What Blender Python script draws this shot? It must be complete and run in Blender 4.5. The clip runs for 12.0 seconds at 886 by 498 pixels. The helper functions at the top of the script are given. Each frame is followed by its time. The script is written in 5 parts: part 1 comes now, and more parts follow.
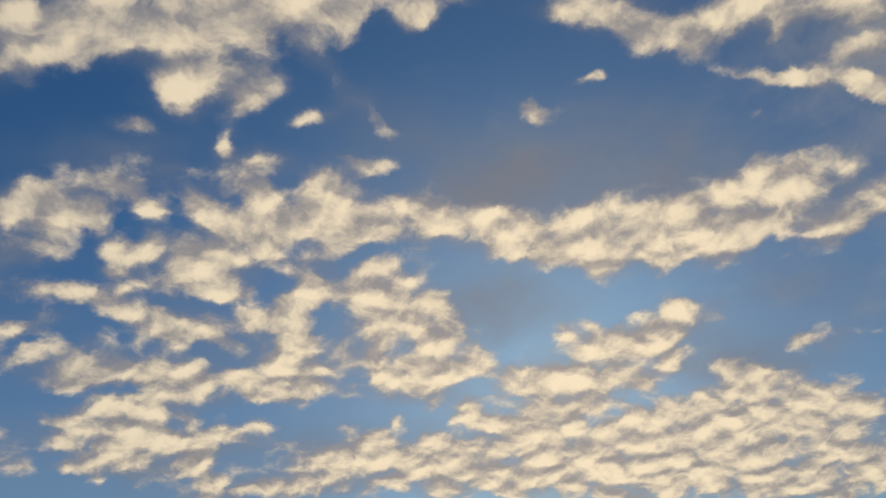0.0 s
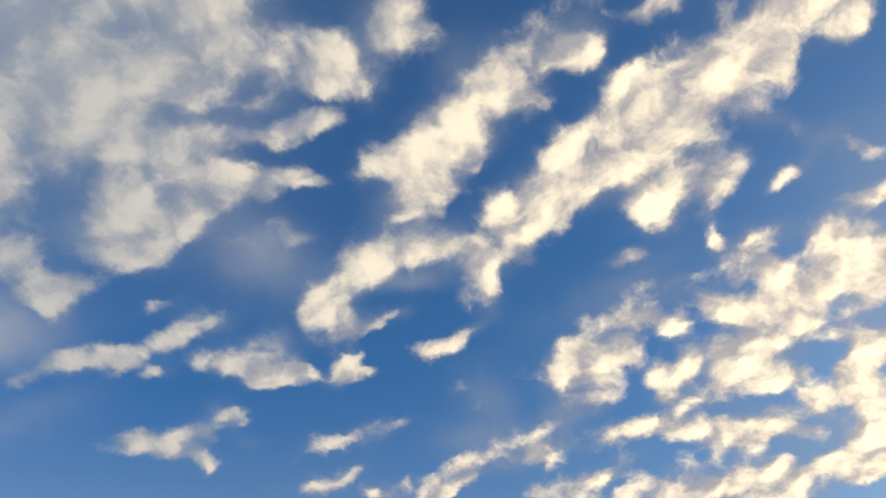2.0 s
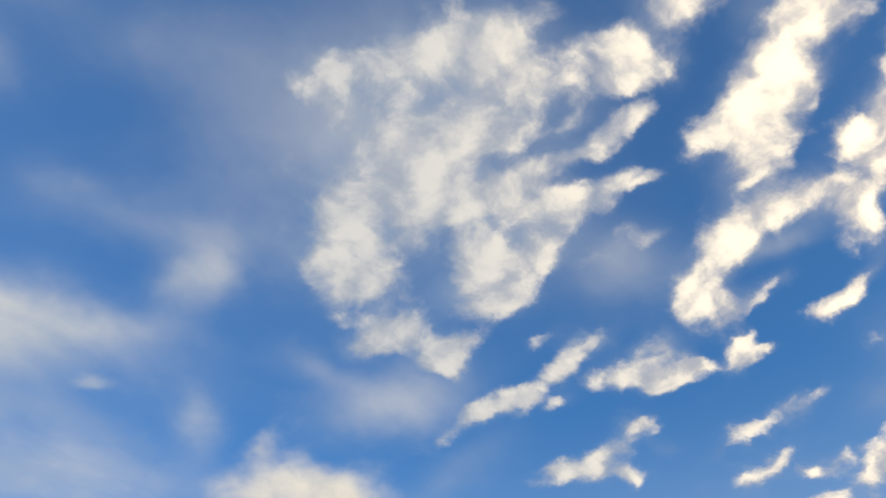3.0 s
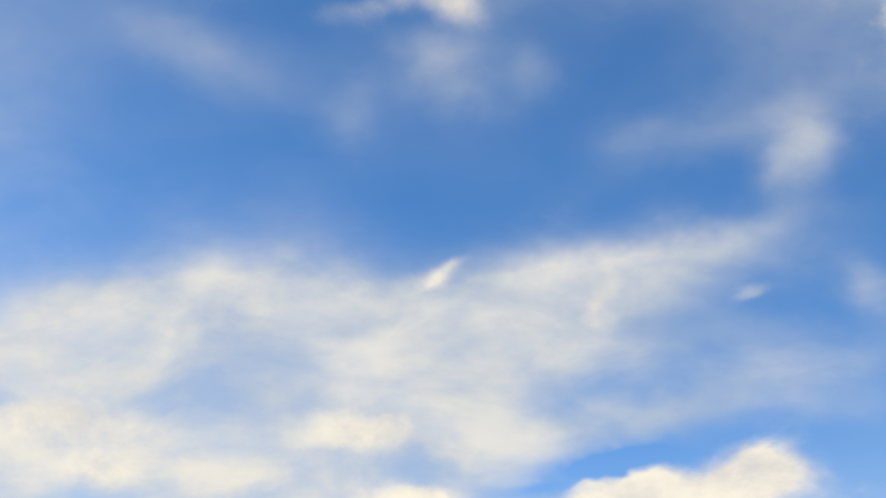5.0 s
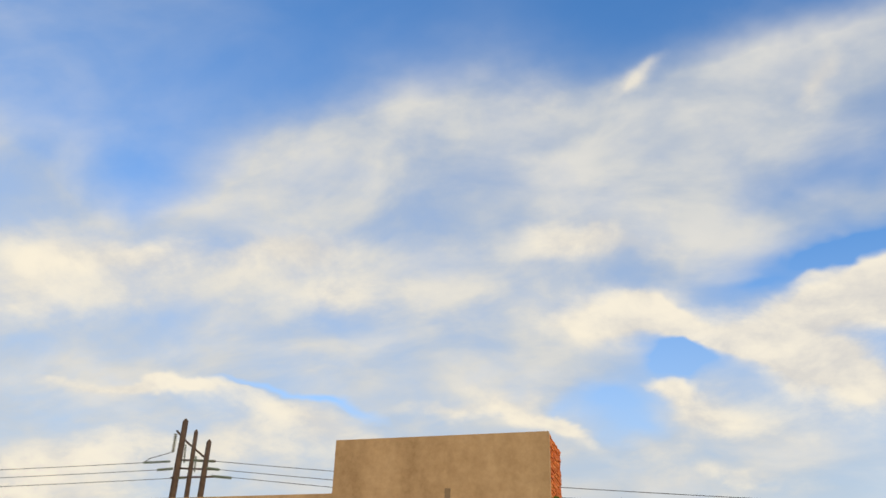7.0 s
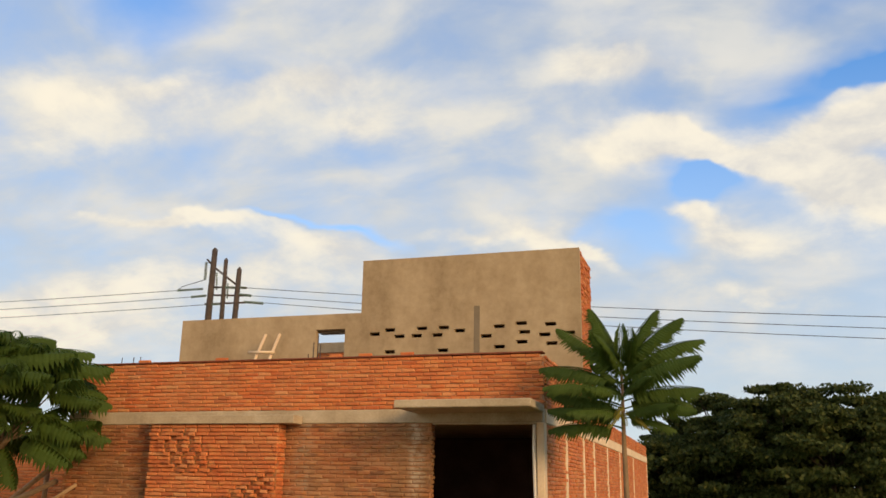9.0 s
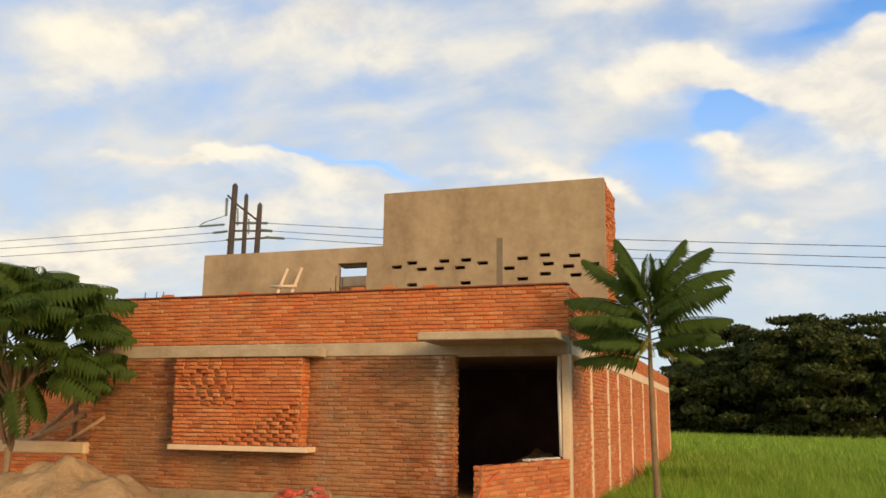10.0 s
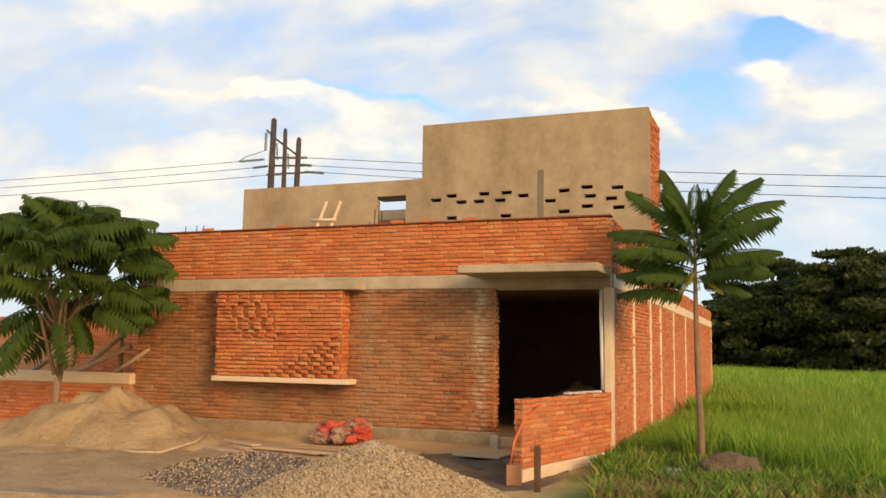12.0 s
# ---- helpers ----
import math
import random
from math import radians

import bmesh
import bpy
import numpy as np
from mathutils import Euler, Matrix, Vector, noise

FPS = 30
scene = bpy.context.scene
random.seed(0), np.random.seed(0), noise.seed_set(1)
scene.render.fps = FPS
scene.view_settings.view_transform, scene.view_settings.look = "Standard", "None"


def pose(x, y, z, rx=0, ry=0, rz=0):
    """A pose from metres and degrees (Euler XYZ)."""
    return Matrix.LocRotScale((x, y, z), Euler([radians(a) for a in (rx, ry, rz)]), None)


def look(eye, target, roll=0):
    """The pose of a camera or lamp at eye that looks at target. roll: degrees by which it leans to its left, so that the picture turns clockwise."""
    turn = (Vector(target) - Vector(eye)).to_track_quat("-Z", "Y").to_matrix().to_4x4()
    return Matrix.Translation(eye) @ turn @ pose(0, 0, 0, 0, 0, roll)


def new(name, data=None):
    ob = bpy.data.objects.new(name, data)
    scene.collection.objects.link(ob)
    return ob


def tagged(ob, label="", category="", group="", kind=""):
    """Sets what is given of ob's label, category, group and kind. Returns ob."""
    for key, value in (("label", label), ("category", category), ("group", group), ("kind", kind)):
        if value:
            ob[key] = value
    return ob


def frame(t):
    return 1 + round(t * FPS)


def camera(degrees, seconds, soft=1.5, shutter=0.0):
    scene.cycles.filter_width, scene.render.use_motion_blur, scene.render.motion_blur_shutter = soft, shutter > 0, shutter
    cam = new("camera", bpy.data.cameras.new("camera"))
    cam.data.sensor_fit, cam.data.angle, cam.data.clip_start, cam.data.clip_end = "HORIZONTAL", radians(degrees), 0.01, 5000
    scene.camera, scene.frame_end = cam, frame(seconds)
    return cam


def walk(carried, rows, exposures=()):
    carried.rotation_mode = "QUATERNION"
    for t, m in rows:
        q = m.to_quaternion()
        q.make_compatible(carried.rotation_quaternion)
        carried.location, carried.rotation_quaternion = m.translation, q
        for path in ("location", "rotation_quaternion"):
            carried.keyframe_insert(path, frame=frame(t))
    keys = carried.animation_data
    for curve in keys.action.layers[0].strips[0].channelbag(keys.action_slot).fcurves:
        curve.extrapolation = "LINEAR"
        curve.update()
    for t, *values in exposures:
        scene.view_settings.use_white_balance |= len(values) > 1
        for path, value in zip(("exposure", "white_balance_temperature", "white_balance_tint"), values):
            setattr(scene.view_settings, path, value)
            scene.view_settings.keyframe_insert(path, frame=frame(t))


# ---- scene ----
# ---- camera and walk ----
cam = camera(54.3, 12.0, soft=1.6)

# seconds, eye x y z, heading to the left, tilt up, lean
WALK = [
    (0.0, 0.5, -1.2, 1.28, -118.73, 27.49, -6.14), (0.5, 0.5, -1.2, 1.28, -112.43, 30.43, -7.3),
    (1.0, 0.5, -1.2, 1.28, -104.27, 33.32, -8.33), (1.5, 0.5, -1.2, 1.28, -93.86, 36.15, -9.05),
    (2.0, 0.5, -1.2, 1.28, -81.22, 38.82, -8.96), (2.5, 0.5, -1.2, 1.28, -67.17, 40.96, -8.47),
    (3.0, 0.5, -1.2, 1.28, -51.24, 42.75, -7.44), (3.5, 0.5, -1.2, 1.28, -34.97, 43.19, -5.35),
    (3.7, 0.5, -1.2, 1.28, -29.06, 43.14, -4.84), (5.3, 0.5, -1.2, 1.28, 4.57, 38.07, -0.04),
    (5.5, 0.5, -1.2, 1.28, 6.96, 37.07, 0.29), (6.0, 0.5, -1.2, 1.28, 11.46, 33.91, 1.06),
    (6.5, 0.49, -1.17, 1.28, 14.2, 30.19, 1.44), (7.0, 0.46, -1.1, 1.28, 15.85, 26.73, 1.67),
    (7.2, 0.43, -1.04, 1.28, 16.29, 25.25, 1.76), (8.8, 0.21, -0.48, 1.3, 16.98, 16.4, 0.85),
    (9.0, 0.19, -0.42, 1.3, 17.18, 15.36, 0.91), (9.5, 0.115, -0.29, 1.305, 17.81, 13.02, 0.82),
    (10.0, 0.075, -0.2, 1.31, 18.48, 10.99, 0.69), (10.5, 0.05, -0.13, 1.312, 19.14, 9.28, 0.61),
    (11.0, 0.03, -0.09, 1.312, 19.86, 8.01, 0.64), (11.5, 0.015, -0.05, 1.312, 20.54, 7.11, 0.73),
    (12.0, 0.0, 0.0, 1.312, 21.07, 6.61, 0.88),
]


def carried_pose(x, y, z, heading, tilt, lean):
    turn = Euler((0, 0, radians(heading))).to_matrix() @ Euler((radians(90 + tilt), 0, 0)).to_matrix()
    return Matrix.Translation((x, y, z)) @ (turn @ Euler((0, 0, radians(lean))).to_matrix()).to_4x4()


walk(cam, [(row[0], carried_pose(*row[1:])) for row in WALK],
     exposures=[(0.0, -1.36), (0.8, -1.22), (1.5, -0.87), (2.5, -0.46), (3.5, -0.20), (5.3, -0.14), (7.0, -0.24), (9.0, -0.2), (10.0, -0.1), (11.0, 0.05), (12.0, 0.1)])

# ---- sky, clouds and sun ----
SUN_AZIMUTH, SUN_ELEVATION = 125.0, 19.0      # degrees clockwise from +y, degrees above the horizon
a, e = radians(SUN_AZIMUTH), radians(SUN_ELEVATION)
SUN_WAY = Vector((math.sin(a) * math.cos(e), math.cos(a) * math.cos(e), math.sin(e)))
sun = new("sun", bpy.data.lights.new("sun", "SUN"))
sun.data.energy, sun.data.angle, sun.data.color = 3.6, radians(22), (1.0, 0.64, 0.30)
sun.matrix_world = look(SUN_WAY * 200, (0, 0, 0))

# clouds: azimuth, elevation, half length, half width (degrees), turn, thickness
PUFFS_LIT_BAND = [(101.6, 38.8, 2.5, 1.5, 5, 1), (99.5, 37.8, 1, 1, 6, 0.7), (103.8, 37.5, 0.7, 0.7, 3, 0.7), (118.7, 42.3, 1, 0.7, -6, 0.9), (109.8,
    40.9, 2.5, 0.6, -35, 0.45), (113.6, 37.4, 2.2, 0.7, -43, 0.55), (110.1, 36.7, 1.8, 0.6, 4, 0.5), (95.9, 35.7, 1, 0.4, 2, 0.8), (123.7, 28, 3.7,
    1.2, -15, 1.1), (129, 26.9, 4, 1.4, -11, 1.1), (135.3, 25.7, 4.2, 1.6, -9, 1.2), (139.4, 26.2, 3.7, 1.6, -5, 1.1), (143.8, 26.8, 3.2, 1.3, -2, 1),
    (147.7, 24.5, 2.1, 0.8, 11, 1.1)]
PUFFS_LIT_BAND_ENDS = [(146.1, 23.4, 0.9, 0.6, 4, 0.8), (126.8, 35.8, 0.9, 0.6, -31, 0.7), (130.2, 34.9, 1.4, 0.8, -13, 0.35), (131.8, 36.7, 0.9, 0.3,
    1, 0.6), (143.7, 31.7, 0.6, 0.4, -10, 0.6), (136.7, 39.2, 3.3, 1, -31, 1.2), (133.6, 41.2, 2.8, 0.8, -16, 1), (141.9, 38.1, 2.3, 1.1, 0, 1),
    (147.6, 36.8, 2.8, 0.8, -25, 1), (151.3, 35.3, 2.4, 0.7, -27, 1), (146.1, 35.7, 0.4, 0.8, -23, 0.7), (151, 32.9, 2, 0.5, -6, 1), (147.5, 32.7,
    3.1, 0.4, -27, 0.9), (150.7, 30.9, 1.2, 0.4, -46, 0.8)]
PUFFS_FLOCK_HIGH = [(95.8, 32, 2.5, 1.2, 11, 1), (91.8, 30.7, 1.9, 1.1, 21, 0.8), (89.1, 29.4, 1.7, 1, 9, 0.9), (92.7, 29.6, 1.4, 0.6, 7, 0.8), (89.1,
    27.2, 2, 0.8, 8, 0.9), (102.6, 34.7, 0.6, 0.5, 3, 0.8), (105.6, 33.8, 2.1, 0.9, -9, 0.8), (113.1, 33.5, 1.4, 0.7, -3, 0.9), (103.9, 32.2, 2.7,
    1.1, -14, 0.8), (100.9, 30.4, 1.6, 1.3, -28, 0.9), (104.4, 29.7, 2.3, 0.9, 1, 1), (97.6, 30, 0.7, 0.4, 15, 0.7), (111, 31.6, 1.7, 1.5, 28, 0.7),
    (111.9, 29.6, 2.8, 1, -8, 1), (117.6, 30.3, 2.4, 1.4, -6, 0.9)]
PUFFS_FLOCK_MID = [(97.2, 27.9, 2, 0.9, 4, 0.9), (95.4, 26.7, 0.9, 0.5, 26, 0.8), (99, 26, 2, 0.7, -3, 0.8), (100.8, 27.5, 0.9, 0.9, -29, 0.8),
    (104.4, 27.5, 2.1, 1.2, 11, 1), (102.5, 25.4, 2.1, 0.6, 1, 0.8), (109.7, 27.5, 1.5, 0.7, 23, 0.8), (109.2, 25.3, 1.2, 0.7, -32, 0.7), (107.4,
    24.2, 1.6, 0.7, 29, 0.9), (91.5, 24.9, 2.5, 0.6, 5, 0.5), (90, 23, 2.1, 0.6, 5, 0.7), (94.6, 24.9, 2.3, 0.7, 4, 0.45), (98.6, 23.2, 2.7, 0.9, -7,
    1), (101.4, 22.3, 2.1, 0.6, -15, 0.7), (104.5, 23.4, 2.1, 0.7, -11, 0.9)]
PUFFS_FLOCK_LOW = [(96.4, 20.8, 3, 0.9, -9, 1), (99.7, 19.9, 2, 0.6, -8, 0.9), (94.6, 19.8, 1.3, 0.5, 2, 0.7), (91.1, 20.3, 2.6, 0.9, 4, 0.7), (105.1,
    19.1, 3, 0.8, -2, 1), (107.3, 20.3, 1.8, 1.4, -2, 1), (107.8, 22.2, 1, 1.4, -2, 0.9), (96.7, 17.6, 2.6, 0.7, 1, 0.8), (99.4, 18.4, 1, 0.5, 0,
    0.7), (103.1, 16.2, 3.8, 0.8, -2, 0.8), (101.2, 14.8, 1.3, 0.9, -2, 0.8), (93.5, 15.7, 4.6, 1.7, 1, 0.6), (97.5, 15.4, 2, 1.5, -1, 0.7), (108.9,
    14.1, 2, 1.2, -23, 0.9), (106.7, 13.2, 3.5, 0.7, -3, 0.7)]
PUFFS_UNDER_BAND = [(114.4, 23.8, 3.4, 1.3, -19, 0.9), (117.2, 22.8, 2.6, 1.3, -30, 0.9), (112.1, 21.7, 1.5, 1.2, -4, 0.9), (113.2, 25.9, 2.6, 0.9, 6,
    0.6), (115.8, 18.8, 3.1, 1.2, -5, 1), (118.9, 19.8, 3.5, 0.7, -11, 0.8), (125.8, 17.7, 4, 1.3, -3, 1.1), (124.2, 15.8, 2.2, 0.7, 7, 1), (120.8,
    16, 1.5, 0.6, -7, 0.8), (130.6, 20.3, 3.2, 0.9, 0, 0.9), (134.9, 20.3, 2.1, 0.7, 10, 0.9), (128.5, 18.6, 2.2, 0.9, 11, 0.6), (133.3, 18, 1.2, 0.8,
    -32, 0.8), (131, 17.5, 0.9, 0.5, -10, 0.7), (131.7, 14.7, 2.6, 0.8, 10, 1)]
PUFFS_NEAR_SUN = [(138.4, 15.9, 2.5, 1, -12, 0.8), (142.9, 17.5, 1.9, 0.6, -4, 0.7), (126.1, 13.7, 2.1, 1.4, -8, 0.9), (120.5, 14.3, 4.4, 0.9, -6,
    0.8), (114.9, 14.6, 2.9, 0.9, 5, 0.8), (112.3, 15.7, 1.8, 0.6, 6, 0.7), (117.7, 12.9, 5.4, 1.2, -6, 0.9), (136.3, 13.7, 4.4, 1.3, 5, 0.9), (141.2,
    12.9, 2.8, 1.6, -12, 0.9), (133.9, 11.2, 6.3, 1.5, -9, 0.9), (140.3, 9.9, 4.3, 1.2, -10, 0.9), (128.6, 11.6, 3.8, 1.4, -8, 0.9), (102.1, 12.9, 2,
    0.7, -2, 0.7), (143.2, 11.2, 1.8, 1.8, -12, 0.7)]
PUFFS_STREET = [(88.9, 40, 3.5, 1.3, 11, 1), (93.4, 41.6, 4.1, 1.7, 16, 1.1), (98.8, 43.3, 3.3, 1.9, 16, 1.1), (105.4, 44.4, 3.7, 1.7, 4, 1.1), (110,
    44, 2.2, 1.5, 3, 1), (102.3, 42.8, 2.2, 0.7, 8, 0.9), (116.3, 45.3, 3.5, 1.5, 0, 1), (120.6, 44.9, 1.4, 1.1, -25, 0.9), (119.4, 42.7, 0.9, 0.6,
    -3, 0.9), (85.9, 38.4, 1.4, 1.5, 39, 0.9), (93.7, 50.3, 3.6, 1.5, 14, 1), (98.3, 49.2, 1.2, 1, -9, 0.9), (91.3, 49.1, 2.9, 0.9, 6, 0.7), (90.8,
    47.4, 1.6, 0.8, -3, 0.9), (106.6, 49.3, 1.7, 0.6, -15, 0.8)]
PUFFS_STREETS_BESIDE = [(82.2, 46, 3.2, 1.5, 13, 0.9), (77.3, 44.8, 1.7, 1, 6, 0.7), (79.4, 42.8, 2.5, 1.2, 19, 1), (85.2, 45, 1.8, 0.8, 10, 0.8),
    (78.1, 41.2, 0.8, 0.3, 5, 0.6), (76, 39.4, 2.7, 1, 14, 0.9), (80.9, 38.9, 1.8, 0.8, -19, 0.7), (73.2, 37.4, 2.2, 0.9, 22, 0.8), (72, 35.9, 1.7,
    1.2, 28, 1), (72, 34.5, 1, 0.7, 6, 0.8), (75.5, 34.9, 1.4, 0.5, 20, 0.8), (78.3, 37, 1.1, 0.6, 3, 0.4), (83.6, 36, 1.2, 1.6, 30, 0.6), (80.9,
    32.9, 1.8, 0.5, 23, 0.9), (79.4, 32.2, 1.1, 0.6, 1, 0.8)]
PUFFS_SCRAPS = [(72.3, 32, 0.9, 0.4, 32, 0.8), (74, 31.6, 0.7, 0.3, -17, 0.5), (66.2, 33.5, 0.9, 1, -23, 0.8), (67.7, 32.3, 1.6, 0.4, -19, 0.8),
    (66.7, 31.3, 1, 0.4, 8, 0.8), (72.3, 27.2, 2.5, 0.5, 14, 1), (85.3, 25.1, 2.3, 1.1, 12, 1), (80.7, 24.6, 1.6, 0.5, 17, 0.9), (79.4, 23.3, 1.6,
    0.4, 14, 0.8), (74.3, 24.1, 1.6, 0.6, 1, 0.6), (71.1, 24.9, 1.5, 0.5, 27, 0.8), (76.9, 23, 1.2, 0.6, 31, 0.8), (86.2, 21.5, 1.7, 1, -4, 0.8),
    (73.9, 21.7, 2.2, 0.6, 11, 0.7), (82.4, 29.1, 1.8, 1, 9, 0.4)]
PUFFS_HIGH_TUFTS = [(80.1, 54, 2.2, 1.7, -19, 0.8), (76.5, 50.2, 1, 1.3, -16, 0.7), (72.2, 52.6, 2.2, 1.3, -3, 0.8), (70.4, 50.8, 2.4, 1, -1, 0.8),
    (71.3, 48, 1.3, 0.7, 3, 0.7), (68.3, 47.1, 1.5, 0.9, -9, 0.35), (62.7, 46.8, 2.1, 0.7, 9, 0.9), (66.3, 43.9, 1.9, 0.8, 6, 0.9), (70.2, 43.6, 0.8,
    0.3, 9, 0.8), (64.2, 48.9, 1.6, 0.6, 4, 0.6), (59, 33.8, 2.7, 0.6, 28, 1), (53.5, 31.9, 3.4, 0.6, 13, 0.9), (61.8, 35.5, 1.3, 0.6, -5, 0.6),
    (58.7, 36.3, 1.2, 0.4, 17, 0.4), (66.4, 40.3, 1.9, 0.8, 2, 0.4)]
PUFFS_MASS = [(52.4, 50.5, 3.6, 2.9, 3, 1), (60.1, 53.4, 2.7, 3.6, -3, 0.8), (49.4, 46.7, 3.5, 2.8, 4, 1), (44, 43, 2.9, 2.1, 7, 1), (41.2, 46.3, 2,
    1.7, 11, 0.6), (39.7, 53.2, 2.5, 3, 14, 0.7), (48.6, 55.2, 3.5, 1.7, 7, 0.7), (57.2, 55.9, 3.2, 2, 0, 0.7), (43.8, 41.2, 2.4, 0.7, 22, 0.9),
    (56.2, 45.8, 1.3, 0.8, 9, 0.8), (58.4, 43.3, 2.6, 1.6, 8, 1), (54.9, 40.4, 2.9, 1.5, 10, 1), (55.6, 38.7, 1.8, 0.7, -1, 0.8), (60.3, 41.6, 1, 1.2,
    -4, 0.8)]
PUFFS_MASS_SKIRT = [(46.1, 37.8, 2.3, 1.5, -11, 1), (44.1, 36.5, 1.2, 0.9, 5, 0.7), (50.8, 36.1, 1.6, 0.7, 17, 1), (50.5, 34.9, 1.2, 0.6, 1, 0.9),
    (65.1, 33, 2.1, 1, 8, 1), (65.6, 31.8, 2.4, 0.6, -8, 0.8), (68.2, 32.1, 0.7, 0.3, -9, 0.6), (58.6, 31.4, 0.8, 0.5, 16, 0.9), (72.1, 32, 0.9, 0.6,
    19, 0.9), (73.6, 31.5, 0.7, 0.3, -12, 0.6), (63.7, 29.1, 1.2, 0.8, -7, 1), (60.9, 27.8, 1.4, 0.7, 14, 0.9), (59.4, 26.6, 2.7, 0.5, -5, 0.8), (57,
    27.5, 1.4, 0.4, -4, 0.5), (65.8, 27.3, 1, 0.5, -8, 0.4)]
VEILS_BY_SUN = [(132.3, 30.1, 10.7, 2.1, -8, 0.65), (124.4, 31.8, 4.8, 2.2, -9, 0.5), (135.7, 33.2, 5.3, 1.4, -16, 0.25), (120.9, 23.3, 4.5, 1.9, -7,
    0.6), (143.2, 20.5, 3.8, 1.7, -16, 0.35), (137.3, 17.6, 4.7, 1.3, -12, 0.5), (94.5, 33.7, 4.6, 1.3, 13, 0.3), (115.9, 35.6, 3.7, 1.9, -4, 0.3),
    (103, 20.9, 3.5, 1.4, -1, 0.3), (117.9, 14.6, 18.1, 2.2, -6, 0.35)]
VEILS_HIGH = [(49.2, 49.6, 7.7, 6.7, 5, 0.45), (33.8, 50.1, 4.4, 3.5, 18, 0.1), (45.8, 33.2, 3.7, 1.5, 14, 0.25), (65.6, 38.9, 2.6, 2.2, -7, 0.35),
    (77.4, 37.6, 2.2, 0.5, -15, 0.45), (81.2, 38.7, 2.9, 0.9, -17, 0.45), (85.6, 50.1, 1.4, 1.8, -23, 0.3), (82.6, 28.7, 1.7, 1.4, -16, 0.3), (81.6,
    26, 2.1, 1, -15, 0.35), (22, 54.7, 5.4, 2.5, 5, 0.16), (28.1, 43.9, 7.4, 1.3, -1, 0.18), (6.8, 54.7, 2.7, 1.3, 18, 0.2), (-0.5, 50.5, 1.9, 1.3,
    23, 0.2), (29.8, 40.7, 1, 1.9, -22, 0.3)]
VEILS_SHEET_EDGE = [(8.7, 36.8, 11.4, 1.7, 3, 0.25), (9.2, 34, 8.9, 1.7, 1, 0.3), (2.1, 30.4, 8.2, 1.9, 9, 0.35), (18.3, 31.3, 5.4, 0.9, -4, 0.25),
    (24.2, 28.7, 5.8, 1.1, -2, 0.35), (40.4, 35.5, 2.5, 0.7, -12, 0.2), (46.4, 33.2, 3.2, 1.4, 6, 0.2), (31.6, 31.6, 1.3, 1, -46, 0.35), (23.9, 33.3,
    0.9, 0.2, 8, 0.4), (-1.2, 37.2, 1.9, 0.6, 31, 0.3), (50.2, 28, 3.1, 1, 29, 0.15)]
VEILS_SHEET = [(-12.9, 33.2, 11.1, 3.5, 8, 0.7), (-26.2, 30.7, 4.5, 1.9, 40, 0.5), (2.8, 34.5, 8.4, 2.4, 1, 0.6), (15, 35.9, 5.8, 1.5, 4, 0.5), (21.8,
    37.3, 3.8, 0.9, -1, 0.4), (-14.7, 29.4, 14.6, 2.6, 4, 0.8), (15.2, 27.5, 7.6, 1.1, -2, 0.6), (-24, 49.4, 4.1, 1.6, -7, 0.22), (1.3, 50.6, 3.2,
    1.6, -6, 0.22), (-9.2, 47.5, 1.7, 1.3, 31, 0.2), (16.8, 44.7, 2, 0.9, -17, 0.16), (28.3, 40.7, 0.9, 1.8, -24, 0.35), (8.6, 50.4, 1, 1.1, -12,
    0.16), (-40.8, 42, 3.7, 3.7, 24, 0.12), (-3.5, 46.7, 21.9, 5.1, -2, 0.05)]
VEILS_GREY_BANK = [(-23, 30.1, 12.9, 4.1, 17, 0.55), (-27, 21.2, 17.9, 1.8, 6, 0.75), (-18.9, 19.2, 11.1, 1.3, -3, 0.75), (-39.4, 18.6, 7, 1.1, 10,
    0.8), (-45.6, 26.7, 2.7, 1.8, -17, 0.6), (-30.4, 13.4, 10.3, 1.7, 5, 0.75), (4, 13.6, 7.2, 2.3, -3, 0.4), (-14.1, 14.6, 4.4, 1.1, 1, 0.5), (-43.4,
    22.3, 4.6, 2.4, 13, 0.5), (-2.9, 25, 9, 2.2, -4, 0.5)]
OPENINGS = [(0.9, 19.2, 1.9, 0.9, 8, -1.1), (-4.5, 16.8, 2.2, 1.1, -2, -1.1), (-2.9, 14.9, 1.8, 0.8, -2, -0.7), (-27.2, 16.7, 3.2, 0.3, -3, -0.8),
    (-21.8, 15.8, 2.9, 0.4, -20, -0.8), (-42.5, 16.4, 1.7, 0.2, 3, -0.7), (-7.8, 16.6, 0.7, 0.5, -1, -0.4), (-37.9, 28.4, 3, 2, 34, -0.3), (12, 24.8,
    2.5, 0.6, 0, -0.4), (6.1, 23.7, 2, 0.5, 1, -0.4), (9.6, 24.8, 3.5, 0.6, 3, -0.25)]
GLOWS_HIGH = [(1.3, 54.7, 2, 1.1, -18, 0.6), (-7.7, 54.2, 2.2, 0.9, 26, 0.3), (12.4, 35.1, 1.3, 0.8, 67, 0.4), (36.5, 30.1, 0.8, 0.6, 50, 0.5), (40.1,
    27.7, 3.2, 1.1, -10, 0.75), (34.8, 27.6, 2.5, 1, -7, 0.5), (41.7, 26.3, 1.1, 0.7, -41, 0.7), (-0.5, 37.6, 1.3, 0.3, 30, 0.3)]
